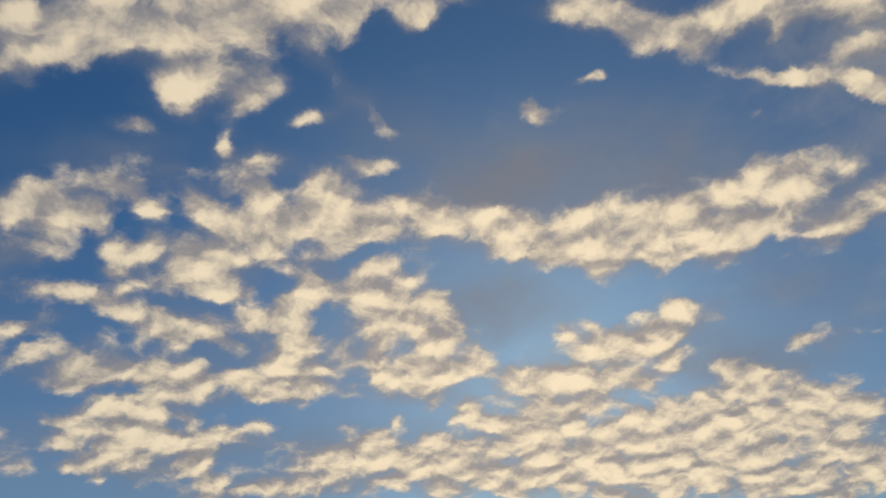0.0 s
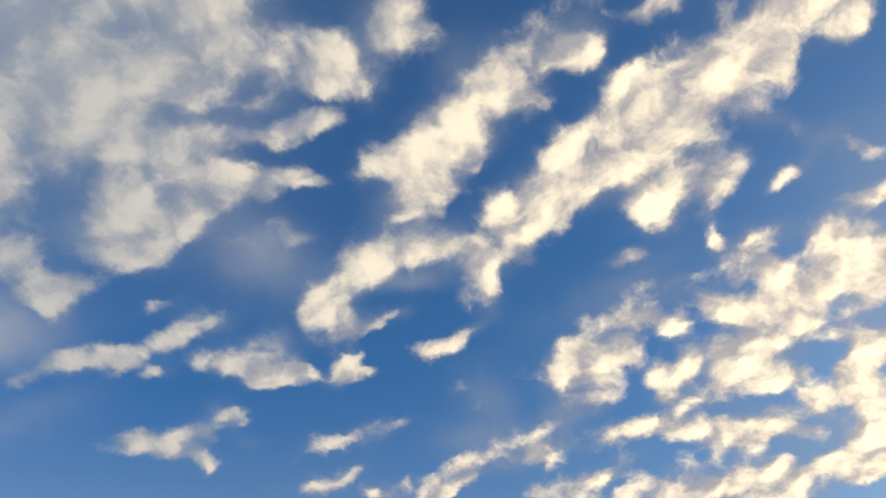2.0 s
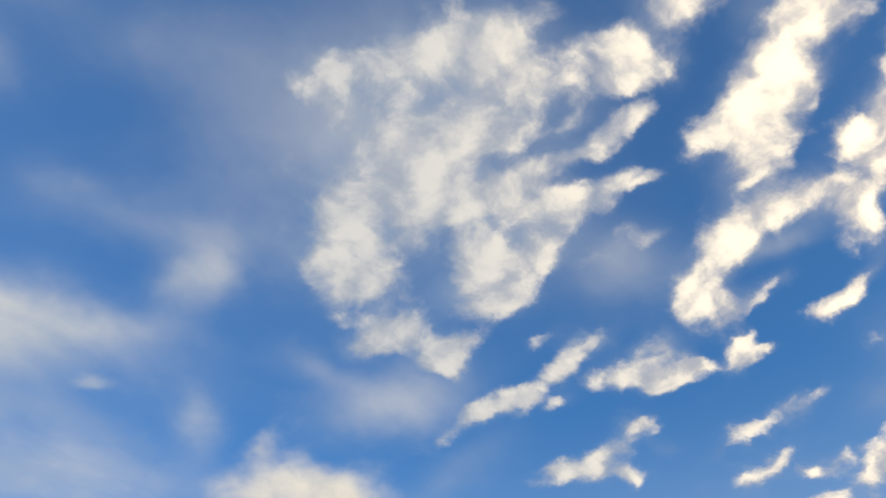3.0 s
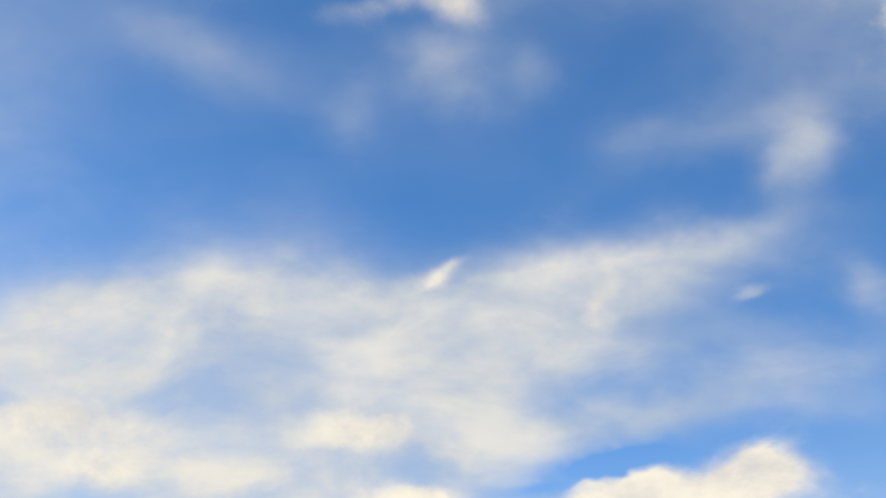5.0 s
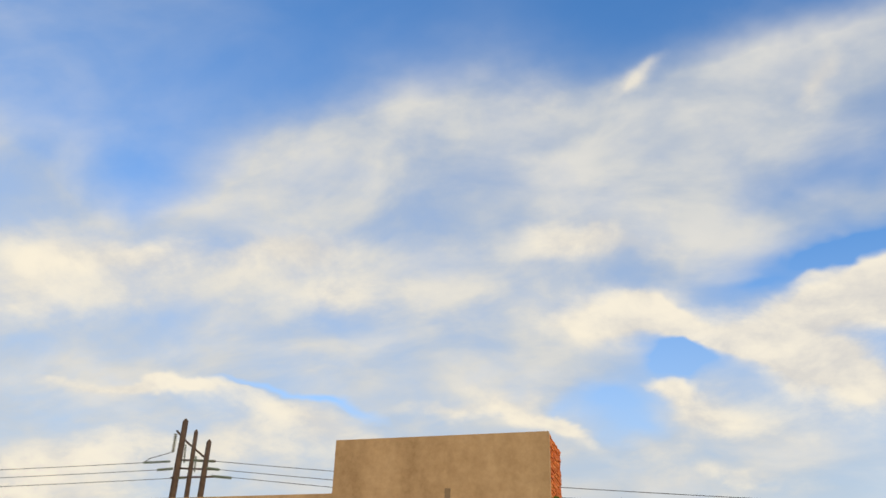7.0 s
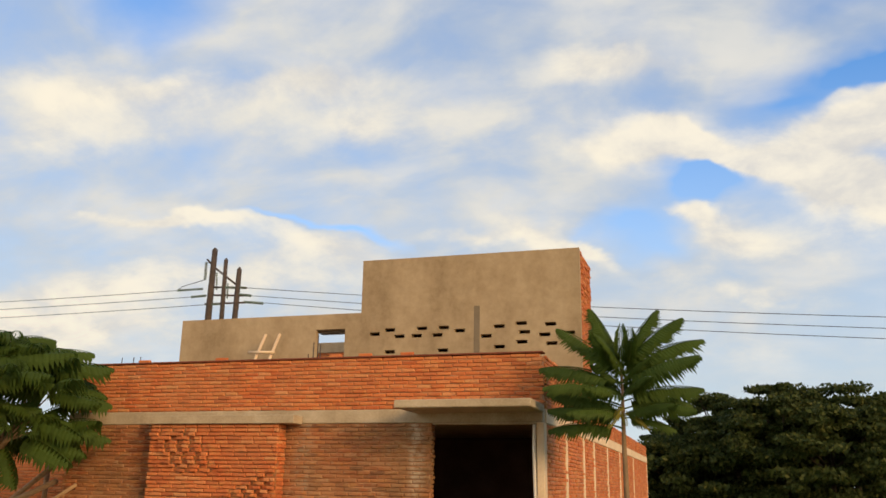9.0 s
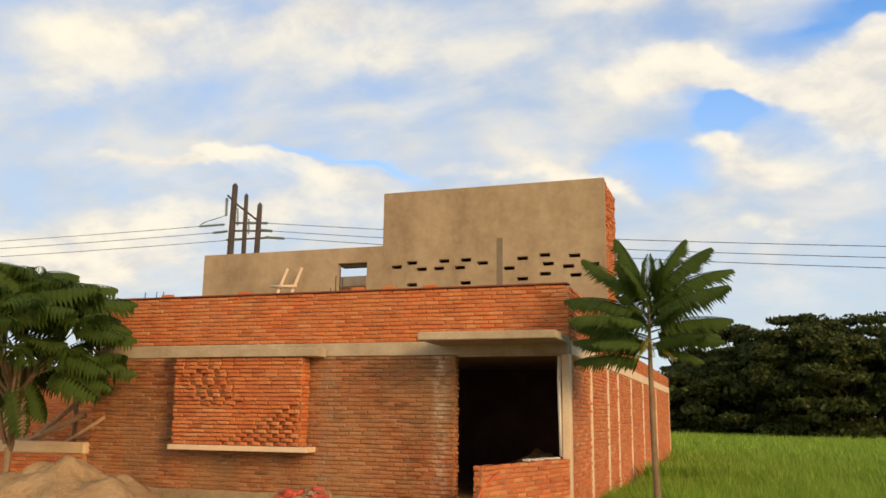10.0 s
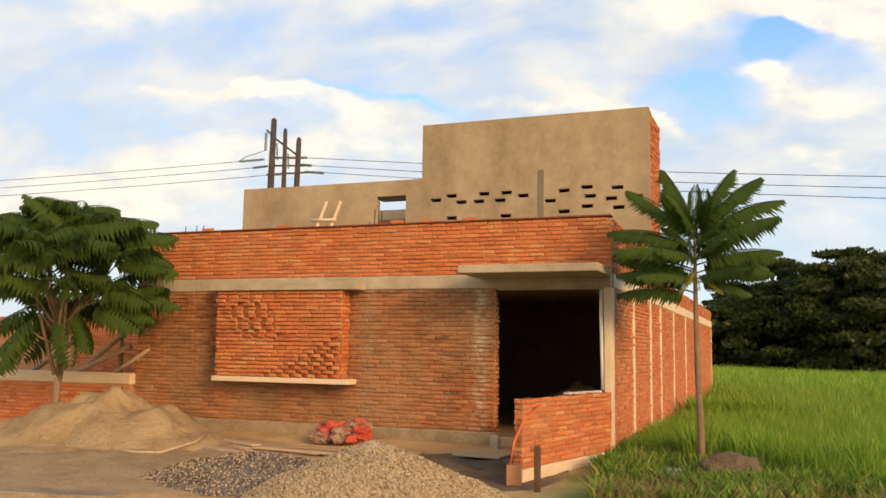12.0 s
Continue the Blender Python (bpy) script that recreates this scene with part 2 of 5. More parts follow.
GLOWS_TUFTS = [(-0.3, 37.7, 1.6, 0.5, 21, 0.4), (12, 35.1, 0.9, 0.8, 35, 0.35), (23.6, 33.5, 1.1, 0.3, 4, 0.3), (-8.1, 36.7, 1.9, 0.7, 1, 0.2)]
GLOWS_BANK = [(-38.3, 24, 2.5, 1.1, 11, 0.6), (-26.8, 26.1, 3.1, 0.7, 13, 0.75), (-23.3, 23.8, 2.2, 1.3, 5, 0.4), (-43.9, 22.9, 2.1, 1.5, 14, 0.55),
    (-41.5, 20.4, 3.7, 0.8, 11, 0.35), (-6.6, 27.3, 2.8, 0.8, -3, 0.7), (-1.6, 26.6, 4.3, 0.7, -5, 0.35), (-3.6, 21.6, 3.2, 1, -3, 0.65), (0.1, 22.1,
    1.5, 0.6, -35, 0.85), (2.6, 20.5, 1.7, 0.4, -21, 0.9), (9.3, 21.4, 3.8, 1.2, 1, 0.9), (12.9, 22.9, 1.4, 0.8, 1, 0.9), (7.1, 19, 3.5, 0.9, -25, 1),
    (9.9, 17.2, 3, 1.3, -31, 1.1)]
GLOWS_BROAD = [(-33.8, 23.3, 11, 1.9, 9, 0.38), (-11, 24.6, 7.4, 2, 0, 0.25), (-22.1, 33.5, 9.2, 2.2, 20, 0.15), (-26.1, 14.1, 8.8, 1.4, 4, 0.25)]
GLOWS_RIGHT_BANK = [(18, 22, 4.4, 1.3, 3, 1.1), (12.4, 22.2, 3, 0.7, 5, 0.9), (21.4, 23, 1.2, 0.7, -1, 0.9), (9.4, 23.6, 0.9, 0.3, 4, 0.5), (-3.5,
    22.1, 3.2, 1.1, -1, 0.6), (0.1, 21.3, 1.3, 0.6, -32, 0.7)]
GLOWS_LOW = [(-33.7, 16.4, 2.9, 0.3, 3, 1), (-39.2, 16.2, 2.7, 0.4, 3, 0.6), (-26.2, 15.3, 4, 0.7, -11, 0.6), (-11.1, 16.8, 2.2, 0.7, -18, 0.8),
    (-15.3, 16.2, 2.2, 0.4, 7, 0.7), (-7.3, 15.3, 1.8, 0.4, -29, 0.9), (-9, 17.5, 0.4, 0.6, -61, 0.5), (-1.1, 17.5, 1.4, 0.5, -11, 0.9), (1, 16, 2,
    1.3, -24, 0.5), (6.1, 14.5, 3.2, 1.3, -4, 0.3)]
GLOWS_HORIZON = [(-43.2, 8.6, 6.5, 0.8, 9, 1.1), (-34.8, 12.6, 10.6, 1.1, 8, 0.45), (-40.7, 10.9, 8.3, 0.8, 7, 0.4), (3.8, 11.8, 2.5, 0.5, -4, 0.6),
    (3.3, 15.6, 2.8, 1.2, -6, 0.35), (-2.1, 12.9, 2.3, 0.7, -3, 0.3), (2.7, 8.5, 3.8, 0.8, -3, 0.3)]
# unseen cream clouds behind the camera, added to warm the light on the house
GLOWS_UNSEEN = [(-150, 14, 36, 11, 0, 1), (178, 13, 12, 9, 0, 1), (-100, 12, 28, 8, 0, 0.8), (-170, 38, 24, 12, 0, 0.8)]
# unseen veils added to grey the blue light; rows at -24 and -20 are in view
VEILS_AROUND = [(-120, 32, 45, 24, 0, 0.8), (-75, 22, 28, 14, 0, 0.7), (-178, 44, 12, 14, 0, 0.7), (-24, 21, 26, 6, 0, 0.55), (-20, 12, 36, 5, 0,
         0.6), (-165, 30, 26, 25, 0, 0.7)]
PUFFS = (PUFFS_LIT_BAND + PUFFS_LIT_BAND_ENDS + PUFFS_FLOCK_HIGH + PUFFS_FLOCK_MID + PUFFS_FLOCK_LOW + PUFFS_UNDER_BAND + PUFFS_NEAR_SUN +
         PUFFS_STREET + PUFFS_STREETS_BESIDE + PUFFS_SCRAPS + PUFFS_HIGH_TUFTS + PUFFS_MASS + PUFFS_MASS_SKIRT)
GLOWS = (GLOWS_HIGH + GLOWS_TUFTS + GLOWS_BANK + GLOWS_BROAD + GLOWS_RIGHT_BANK + GLOWS_LOW + GLOWS_HORIZON + GLOWS_UNSEEN)
VEILS = (VEILS_BY_SUN + VEILS_HIGH + VEILS_SHEET_EDGE + VEILS_SHEET + VEILS_GREY_BANK + VEILS_AROUND + OPENINGS)
GAPS = OPENINGS


def build_sky():
    world = bpy.data.worlds.new("evening_sky")
    world.use_nodes = True
    scene.world = world
    nt = world.node_tree
    nt.nodes.clear()

    def node(kind, **settings):
        n = nt.nodes.new(kind)
        for key, value in settings.items():
            if key == "operation":
                n.operation = value
            elif key == "blend_type":
                n.blend_type = value
            elif key == "data_type":
                n.data_type = value
        return n

    def put(socket, value):
        if isinstance(value, bpy.types.NodeSocket):
            nt.links.new(value, socket)
        else:
            socket.default_value = value

    def m(op, x, y=0.0, z=0.0, clamp=False):
        n = node("ShaderNodeMath", operation=op)
        n.use_clamp = clamp
        for s, v in zip(n.inputs, (x, y, z)):
            put(s, v)
        return n.outputs[0]

    def vm(op, x, y=(0, 0, 0)):
        n = node("ShaderNodeVectorMath", operation=op)
        put(n.inputs[0], x)
        if op == "SCALE":
            put(n.inputs[3], y)
        else:
            put(n.inputs[1], y)
        return n.outputs["Value"] if op in ("DOT_PRODUCT", "LENGTH") else n.outputs["Vector"]

    def xyz(x, y, z=0.0):
        n = node("ShaderNodeCombineXYZ")
        for s, v in zip(n.inputs, (x, y, z)):
            put(s, v)
        return n.outputs[0]

    def ease(x, lo, hi, out_lo=0.0, out_hi=1.0):
        n = node("ShaderNodeMapRange")
        n.interpolation_type = "SMOOTHSTEP"
        for s, v in zip(n.inputs, (x, lo, hi, out_lo, out_hi)):
            put(s, v)
        return n.outputs[0]

    def fbm(vec, scale, detail, rough=0.55, distortion=0.0):
        n = node("ShaderNodeTexNoise")
        put(n.inputs["Vector"], vec)
        for key, v in (("Scale", scale), ("Detail", detail), ("Roughness", rough), ("Distortion", distortion)):
            n.inputs[key].default_value = v
        return n

    def mix(fac, c1, c2):
        n = node("ShaderNodeMix", data_type="RGBA")
        put(n.inputs[0], fac)
        put(n.inputs[6], c1)
        put(n.inputs[7], c2)
        return n.outputs[2]

    def rgb(r, g, b):
        return (r, g, b, 1.0)

    way = node("ShaderNodeTexCoord").outputs["Generated"]
    sep = node("ShaderNodeSeparateXYZ")
    nt.links.new(way, sep.inputs[0])
    x, y, z = sep.outputs
    azimuth = m("MULTIPLY", m("ARCTAN2", x, y), 180 / math.pi)
    elevation = m("MULTIPLY", m("ARCSINE", z), 180 / math.pi)
    # the cloud layer as a sheet overhead, so that far clouds shrink towards the horizon
    lift = m("ADD", m("MAXIMUM", z, 0.0), 0.40)
    sheet = xyz(m("DIVIDE", x, lift), m("DIVIDE", y, lift))
    # the sky dome laid flat round the zenith without skewing any shape
    fall = m("ADD", m("MAXIMUM", z, -0.5), 1.0)
    dome = xyz(m("DIVIDE", x, fall), m("DIVIDE", y, fall))
    wobble = vm("SUBTRACT", fbm(sheet, 9.0, 5, 0.6).outputs["Color"], (0.5, 0.5, 0.5))
    warped = vm("ADD", dome, vm("MULTIPLY", wobble, (0.042, 0.042, 0.0)))
    soft_wobble = vm("SUBTRACT", fbm(sheet, 6.0, 4).outputs["Color"], (0.5, 0.5, 0.5))
    soft_warped = vm("ADD", dome, vm("MULTIPLY", soft_wobble, (0.055, 0.055, 0.0)))

    def banks(rows, coords, swell=1.0):
        total = 0.0
        split = node("ShaderNodeSeparateXYZ")
        nt.links.new(coords, split.inputs[0])
        for az, el, long, wide, turn, thick in rows:
            out = math.tan(radians(90 - el) / 2)
            size = radians(1 + out * out) / 2
            n = nt.nodes.new("ShaderNodeMapping")
            n.vector_type = "TEXTURE"
            # the sum so far rides along on z, scaled away, so that the banks are worked out one after another
            nt.links.new(xyz(split.outputs[0], split.outputs[1], total), n.inputs["Vector"])
            n.inputs["Location"].default_value = (out * math.sin(radians(az)), out * math.cos(radians(az)), 0)
            n.inputs["Rotation"].default_value = (0, 0, -radians(az + turn))
            n.inputs["Scale"].default_value = (long * size * swell, wide * size * swell, 1e6)
            bell = m("POWER", 0.46, vm("DOT_PRODUCT", n.outputs[0], n.outputs[0]))
            total = m("MULTIPLY_ADD", bell, thick, total)
        return total

    puffs = banks(PUFFS, warped, 1.08)
    veils = banks(VEILS, soft_warped, 1.12)
    glows = banks(GLOWS, soft_warped, 1.22)
    gaps = banks(GAPS, soft_warped)

    def tufty(vec, detail):
        """Rounded heads with frayed edges, about 0 to 1."""
        n = nt.nodes.new("ShaderNodeTexVoronoi")
        n.feature = "SMOOTH_F1"
        put(n.inputs["Vector"], vec)
        n.inputs["Scale"].default_value, n.inputs["Smoothness"].default_value = 19.0, 0.6
        heads = m("SUBTRACT", 1.0, n.outputs["Distance"])
        return m("ADD", m("MULTIPLY", heads, 0.42), m("MULTIPLY", fbm(vec, 21.0, detail, 0.55, 0.2).outputs["Fac"], 0.58))

    bent = vm("ADD", sheet, vm("SCALE", wobble, 0.06))
    grain = tufty(bent, 6)
    grain_lit = tufty(vm("ADD", bent, (SUN_WAY.x * 0.018, SUN_WAY.y * 0.018, 0)), 4)
    streaks = fbm(vm("MULTIPLY", sheet, (1.0, 1.5, 1.0)), 5.0, 5, 0.5, 0.3).outputs["Fac"]
    soft = fbm(sheet, 8.0, 7, 0.6, 0.2).outputs["Fac"]

    thick = m("MULTIPLY_ADD", m("SUBTRACT", grain, 0.52), 2.7, m("MINIMUM", puffs, 1.08))
    puff = m("MULTIPLY", ease(thick, 0.20, 0.90), ease(puffs, 0.06, 0.34))
    veil = m("MULTIPLY", m("MAXIMUM", m("MINIMUM", m("MULTIPLY", veils, 1.25), 1.0), 0.0), m("MULTIPLY", ease(streaks, 0.25, 0.68, 0.62, 1.0), ease(soft, 0.30, 0.66, 0.86, 1.06)), clamp=True)
    glowing = ease(m("MULTIPLY_ADD", m("SUBTRACT", soft, 0.5), 0.8, m("ADD", m("MINIMUM", glows, 1.3), gaps)), 0.05, 1.0)

    # clear air: Nishita sky, paler low down
    sky = node("ShaderNodeTexSky")
    sky.sky_type = "NISHITA"
    sky.sun_disc = False
    sky.sun_elevation, sky.sun_rotation = radians(SUN_ELEVATION), radians(SUN_AZIMUTH)
    sky.altitude, sky.air_density, sky.dust_density, sky.ozone_density = 300, 1.0, 0.4, 2.2
    clear = vm("MULTIPLY", sky.outputs[0], SKY_TINT)
    near_sun = vm("DOT_PRODUCT", way, tuple(SUN_WAY))
    glow = ease(near_sun, 0.35, 1.0)
    clear = vm("SCALE", clear, ease(near_sun, -0.1, 0.85, 1.0, 0.47))
    haze = m("MULTIPLY", ease(elevation, 32.0, 0.0, 0.0, 0.95), m("SUBTRACT", 1.0, m("MULTIPLY", glow, 0.6)))
    clear = mix(haze, clear, rgb(0.73, 0.80, 0.83))

    veil_colour = mix(glow, mix(ease(streaks, 0.3, 0.75), VEIL_SHADE, VEIL_LIT), rgb(0.35, 0.43, 0.58))
    lit = mix(glow, rgb(0.91, 0.88, 0.83), rgb(2.25, 1.88, 1.32))
    shade = mix(glow, rgb(0.48, 0.53, 0.62), rgb(0.70, 0.66, 0.67))
    relief = m("SUBTRACT", grain, grain_lit)
    bright = ease(m("MULTIPLY_ADD", relief, 2.6, m("MULTIPLY", thick, 0.46)), -0.05, 1.0)
    puff_colour = mix(bright, shade, lit)
    colour = mix(veil, clear, veil_colour)
    colour = mix(m("MULTIPLY", glowing, 0.92), colour, mix(ease(soft, 0.3, 0.65), GLOW_SHADE, GLOW_LIT))
    # thin cloud spreads round every puff
    fringe = m("MULTIPLY", ease(puffs, 0.02, 0.85), ease(soft, 0.30, 0.65, 0.10, 0.48))
    colour = mix(fringe, colour, mix(glow, rgb(0.43, 0.53, 0.68), rgb(0.48, 0.50, 0.59)))
    colour = mix(m("MULTIPLY", puff, 0.97), colour, puff_colour)
    aureole = m("POWER", m("MAXIMUM", near_sun, 0.0), 26.0)
    colour = vm("ADD", colour, vm("SCALE", (1.0, 0.68, 0.34), m("MULTIPLY", aureole, 0.22)))
    below = ease(elevation, -1.0, -4.0)
    colour = mix(below, colour, rgb(0.08, 0.09, 0.05))
    ground_sky = nt.nodes.new("ShaderNodeBackground")
    nt.links.new(colour, ground_sky.inputs["Color"])
    ground_sky.inputs["Strength"].default_value = 1.0
    out = nt.nodes.new("ShaderNodeOutputWorld")
    nt.links.new(ground_sky.outputs[0], out.inputs["Surface"])
    world.cycles.sampling_method = "MANUAL"
    world.cycles.sample_map_resolution = 512


SKY_TINT = (0.098, 0.210, 0.300)
VEIL_SHADE, VEIL_LIT = (0.60, 0.655, 0.71, 1), (0.875, 0.858, 0.812, 1)
GLOW_SHADE, GLOW_LIT = (0.82, 0.78, 0.72, 1), (1.16, 1.05, 0.84, 1)
build_sky()

# ---- materials ----
def material(name, base, rough=0.85, metal=0.0):
    mat = bpy.data.materials.new(name)
    mat.use_nodes = True
    nt = mat.node_tree
    bsdf = nt.nodes["Principled BSDF"]
    bsdf.inputs["Base Color"].default_value = (*base, 1)
    bsdf.inputs["Roughness"].default_value = rough
    bsdf.inputs["Metallic"].default_value = metal
    bsdf.inputs["Specular IOR Level"].default_value = 0.3
    return mat, nt, bsdf


def spots(nt, scale, detail=4, rough=0.6, stretch=(1, 1, 1)):
    """Noise in world metres."""
    geo = nt.nodes.new("ShaderNodeNewGeometry")
    mp = nt.nodes.new("ShaderNodeMapping")
    mp.inputs["Scale"].default_value = stretch
    n = nt.nodes.new("ShaderNodeTexNoise")
    n.inputs["Scale"].default_value, n.inputs["Detail"].default_value, n.inputs["Roughness"].default_value = scale, detail, rough
    nt.links.new(geo.outputs["Position"], mp.inputs["Vector"])
    nt.links.new(mp.outputs[0], n.inputs["Vector"])
    return n.outputs["Fac"]


def ramp(nt, fac, stops):
    r = nt.nodes.new("ShaderNodeValToRGB")
    els = r.color_ramp.elements
    while len(els) < len(stops):
        els.new(0.5)
    for el, (pos, col) in zip(els, stops):
        el.position, el.color = pos, (*col, 1)
    nt.links.new(fac, r.inputs[0])
    return r.outputs[0]


def blend(nt, fac, c1, c2, mode="MIX"):
    n = nt.nodes.new("ShaderNodeMix")
    n.data_type, n.blend_type = "RGBA", mode
    for s, v in ((n.inputs[0], fac), (n.inputs[6], c1), (n.inputs[7], c2)):
        if isinstance(v, bpy.types.NodeSocket):
            nt.links.new(v, s)
        elif isinstance(v, tuple):
            s.default_value = (*v, 1)
        else:
            s.default_value = v
    return n.outputs[2]


def bump(nt, bsdf, height, strength, distance):
    b = nt.nodes.new("ShaderNodeBump")
    b.inputs["Strength"].default_value, b.inputs["Distance"].default_value = strength, distance
    nt.links.new(height, b.inputs["Height"])
    nt.links.new(b.outputs[0], bsdf.inputs["Normal"])


def mottled(name, dark, mid, light, scale, rough=0.9, fine=40.0, bump_m=0.01, stretch=(1, 1, 1), strength=0.5):
    mat, nt, bsdf = material(name, mid, rough)
    big = spots(nt, scale, 5, 0.62, stretch)
    small = spots(nt, fine, 3, 0.7)
    col = ramp(nt, big, [(0.3, dark), (0.5, mid), (0.72, light)])
    col = blend(nt, 0.35, col, ramp(nt, small, [(0.3, dark), (0.7, light)]), "MIX")
    nt.links.new(col, bsdf.inputs["Base Color"])
    bump(nt, bsdf, small, strength, bump_m)
    return mat


def brick_material(name, joined, stops, smear):
    mat, nt, bsdf = material(name, (0.5, 0.17, 0.07), 0.88)
    if joined:
        rnd = nt.nodes.new("ShaderNodeNewGeometry").outputs["Random Per Island"]
    else:
        rnd = nt.nodes.new("ShaderNodeObjectInfo").outputs["Random"]
    tone = ramp(nt, rnd, stops)
    wash = spots(nt, 1.1, 5, 0.65, (1, 1, 0.7))
    grain = spots(nt, 38.0, 4, 0.7)
    patch = spots(nt, 4.5, 4, 0.6, (1, 1, 2.5))
    tone = blend(nt, ramp(nt, patch, [(0.52, (0, 0, 0)), (0.72, (0.55, 0.55, 0.55))]), tone, (0.66, 0.33, 0.10))
    tone = blend(nt, ramp(nt, spots(nt, 9.0, 3, 0.6, (0.6, 0.6, 2.2)), [(0.60, (0, 0, 0)), (0.74, (0.75, 0.75, 0.75))]), tone, (0.15, 0.055, 0.03))
    col = blend(nt, ramp(nt, wash, [(0.38, (0, 0, 0)), (0.68, (smear, smear, smear))]), tone, (0.38, 0.225, 0.10))
    col = blend(nt, ramp(nt, grain, [(0.42, (0, 0, 0)), (0.75, (0.4, 0.4, 0.4))]), col, (0.26, 0.08, 0.04))
    if smear > 0.5:
        # broad grey green damp stains and small dark gaps in the joints
        col = blend(nt, ramp(nt, spots(nt, 0.75, 4, 0.6, (1, 1, 0.8)), [(0.46, (0, 0, 0)), (0.70, (0.72, 0.72, 0.72))]), col, (0.155, 0.095, 0.045))
        col = blend(nt, ramp(nt, spots(nt, 5.5, 4, 0.65, (1, 1, 1.6)), [(0.58, (0, 0, 0)), (0.70, (0.7, 0.7, 0.7))]), col, (0.40, 0.27, 0.15))
        # a run of smeared mortar beside the doorway, and another beside the window screen
        geo = nt.nodes.new("ShaderNodeNewGeometry")
        sep = nt.nodes.new("ShaderNodeSeparateXYZ")
        nt.links.new(geo.outputs["Position"], sep.inputs[0])
        for middle, wide, tint in ((-4.36, 0.17, (0.52, 0.41, 0.29)), (-6.35, 0.22, (0.30, 0.22, 0.14))):
            off = nt.nodes.new("ShaderNodeMath")
            off.operation = "SUBTRACT"
            nt.links.new(sep.outputs[0], off.inputs[0])
            off.inputs[1].default_value = middle
            mag = nt.nodes.new("ShaderNodeMath")
            mag.operation = "ABSOLUTE"
            nt.links.new(off.outputs[0], mag.inputs[0])
            band = nt.nodes.new("ShaderNodeMapRange")
            band.inputs[1].default_value, band.inputs[2].default_value = wide, wide * 0.3
            nt.links.new(mag.outputs[0], band.inputs[0])
            patchy = ramp(nt, spots(nt, 7.0, 5, 0.7), [(0.42, (0, 0, 0)), (0.62, (0.8, 0.8, 0.8))])
            both = nt.nodes.new("ShaderNodeMath")
            both.operation = "MULTIPLY"
            nt.links.new(band.outputs[0], both.inputs[0])
            nt.links.new(patchy, both.inputs[1])
            col = blend(nt, both.outputs[0], col, tint)
    nt.links.new(col, bsdf.inputs["Base Color"])
    bump(nt, bsdf, grain, 0.6, 0.006)
    return mat


FRESH = [(0.0, (0.42, 0.105, 0.034)), (0.12, (0.52, 0.135, 0.042)), (0.5, (0.60, 0.165, 0.048)), (0.85, (0.66, 0.205, 0.065)), (1.0, (0.66, 0.29, 0.12))]
# worn, mortar-stained tones, also darkened to carry the front wall's shade
WORN_SHADED = [(0.0, (0.15, 0.06, 0.028)), (0.12, (0.24, 0.08, 0.03)), (0.5, (0.345, 0.108, 0.037)), (0.82, (0.41, 0.14, 0.05)), (1.0, (0.42, 0.21, 0.10))]
BRICK, BRICK_JOINED = brick_material("fired_clay_brick", False, FRESH, 0.35), brick_material("fired_clay_brick_joined", True, FRESH, 0.35)
SMEARED, SMEARED_JOINED = brick_material("smeared_shaded_brick", False, WORN_SHADED, 0.7), brick_material("smeared_shaded_brick_joined", True, WORN_SHADED, 0.7)
COPING = mottled("dark_clay_coping", (0.10, 0.03, 0.02), (0.19, 0.055, 0.03), (0.3, 0.10, 0.05), 3.0)
MORTAR = mottled("mortar", (0.30, 0.135, 0.06), (0.42, 0.20, 0.095), (0.52, 0.30, 0.165), 2.0, fine=60)
CONCRETE = mottled("raw_concrete", (0.26, 0.20, 0.125), (0.42, 0.335, 0.225), (0.54, 0.45, 0.32), 1.9, fine=30, bump_m=0.006)
COLUMN = mottled("cast_column_concrete", (0.58, 0.42, 0.26), (0.72, 0.54, 0.35), (0.79, 0.63, 0.45), 1.8, fine=30, bump_m=0.006)
RENDER_COAT = mottled("cement_render", (0.23, 0.165, 0.095), (0.38, 0.285, 0.175), (0.48, 0.375, 0.245), 0.8, fine=4.5, bump_m=0.004,
                      stretch=(1, 1, 0.35), strength=0.12)
DAMP = mottled("damp_cement", (0.16, 0.125, 0.09), (0.20, 0.16, 0.11), (0.25, 0.20, 0.14), 2.0)
FOOTING = mottled("dirt_stained_footing", (0.15, 0.105, 0.06), (0.30, 0.22, 0.13), (0.44, 0.34, 0.21), 2.6, fine=20, bump_m=0.012)
PLASTER_CAP = mottled("lime_plaster_cap", (0.52, 0.36, 0.2), (0.64, 0.47, 0.28), (0.7, 0.54, 0.35), 1.2)
EARTH = mottled("dry_earth", (0.27, 0.17, 0.085), (0.42, 0.285, 0.155), (0.52, 0.375, 0.22), 0.5, fine=9, bump_m=0.03)
DAMP_EARTH = mottled("damp_earth", (0.06, 0.042, 0.026), (0.13, 0.092, 0.055), (0.27, 0.20, 0.12), 1.6, fine=16, bump_m=0.03)
SAND = mottled("building_sand", (0.25, 0.16, 0.075), (0.40, 0.27, 0.13), (0.50, 0.35, 0.185), 2.2, fine=14, bump_m=0.05, strength=0.8)
GRAVEL_PALE = mottled("pale_gravel", (0.25, 0.175, 0.10), (0.45, 0.335, 0.20), (0.60, 0.48, 0.32), 34, fine=70, bump_m=0.015)
GRAVEL_DARK = mottled("dark_gravel", (0.06, 0.05, 0.04), (0.15, 0.12, 0.09), (0.42, 0.36, 0.27), 30, fine=60, bump_m=0.015)
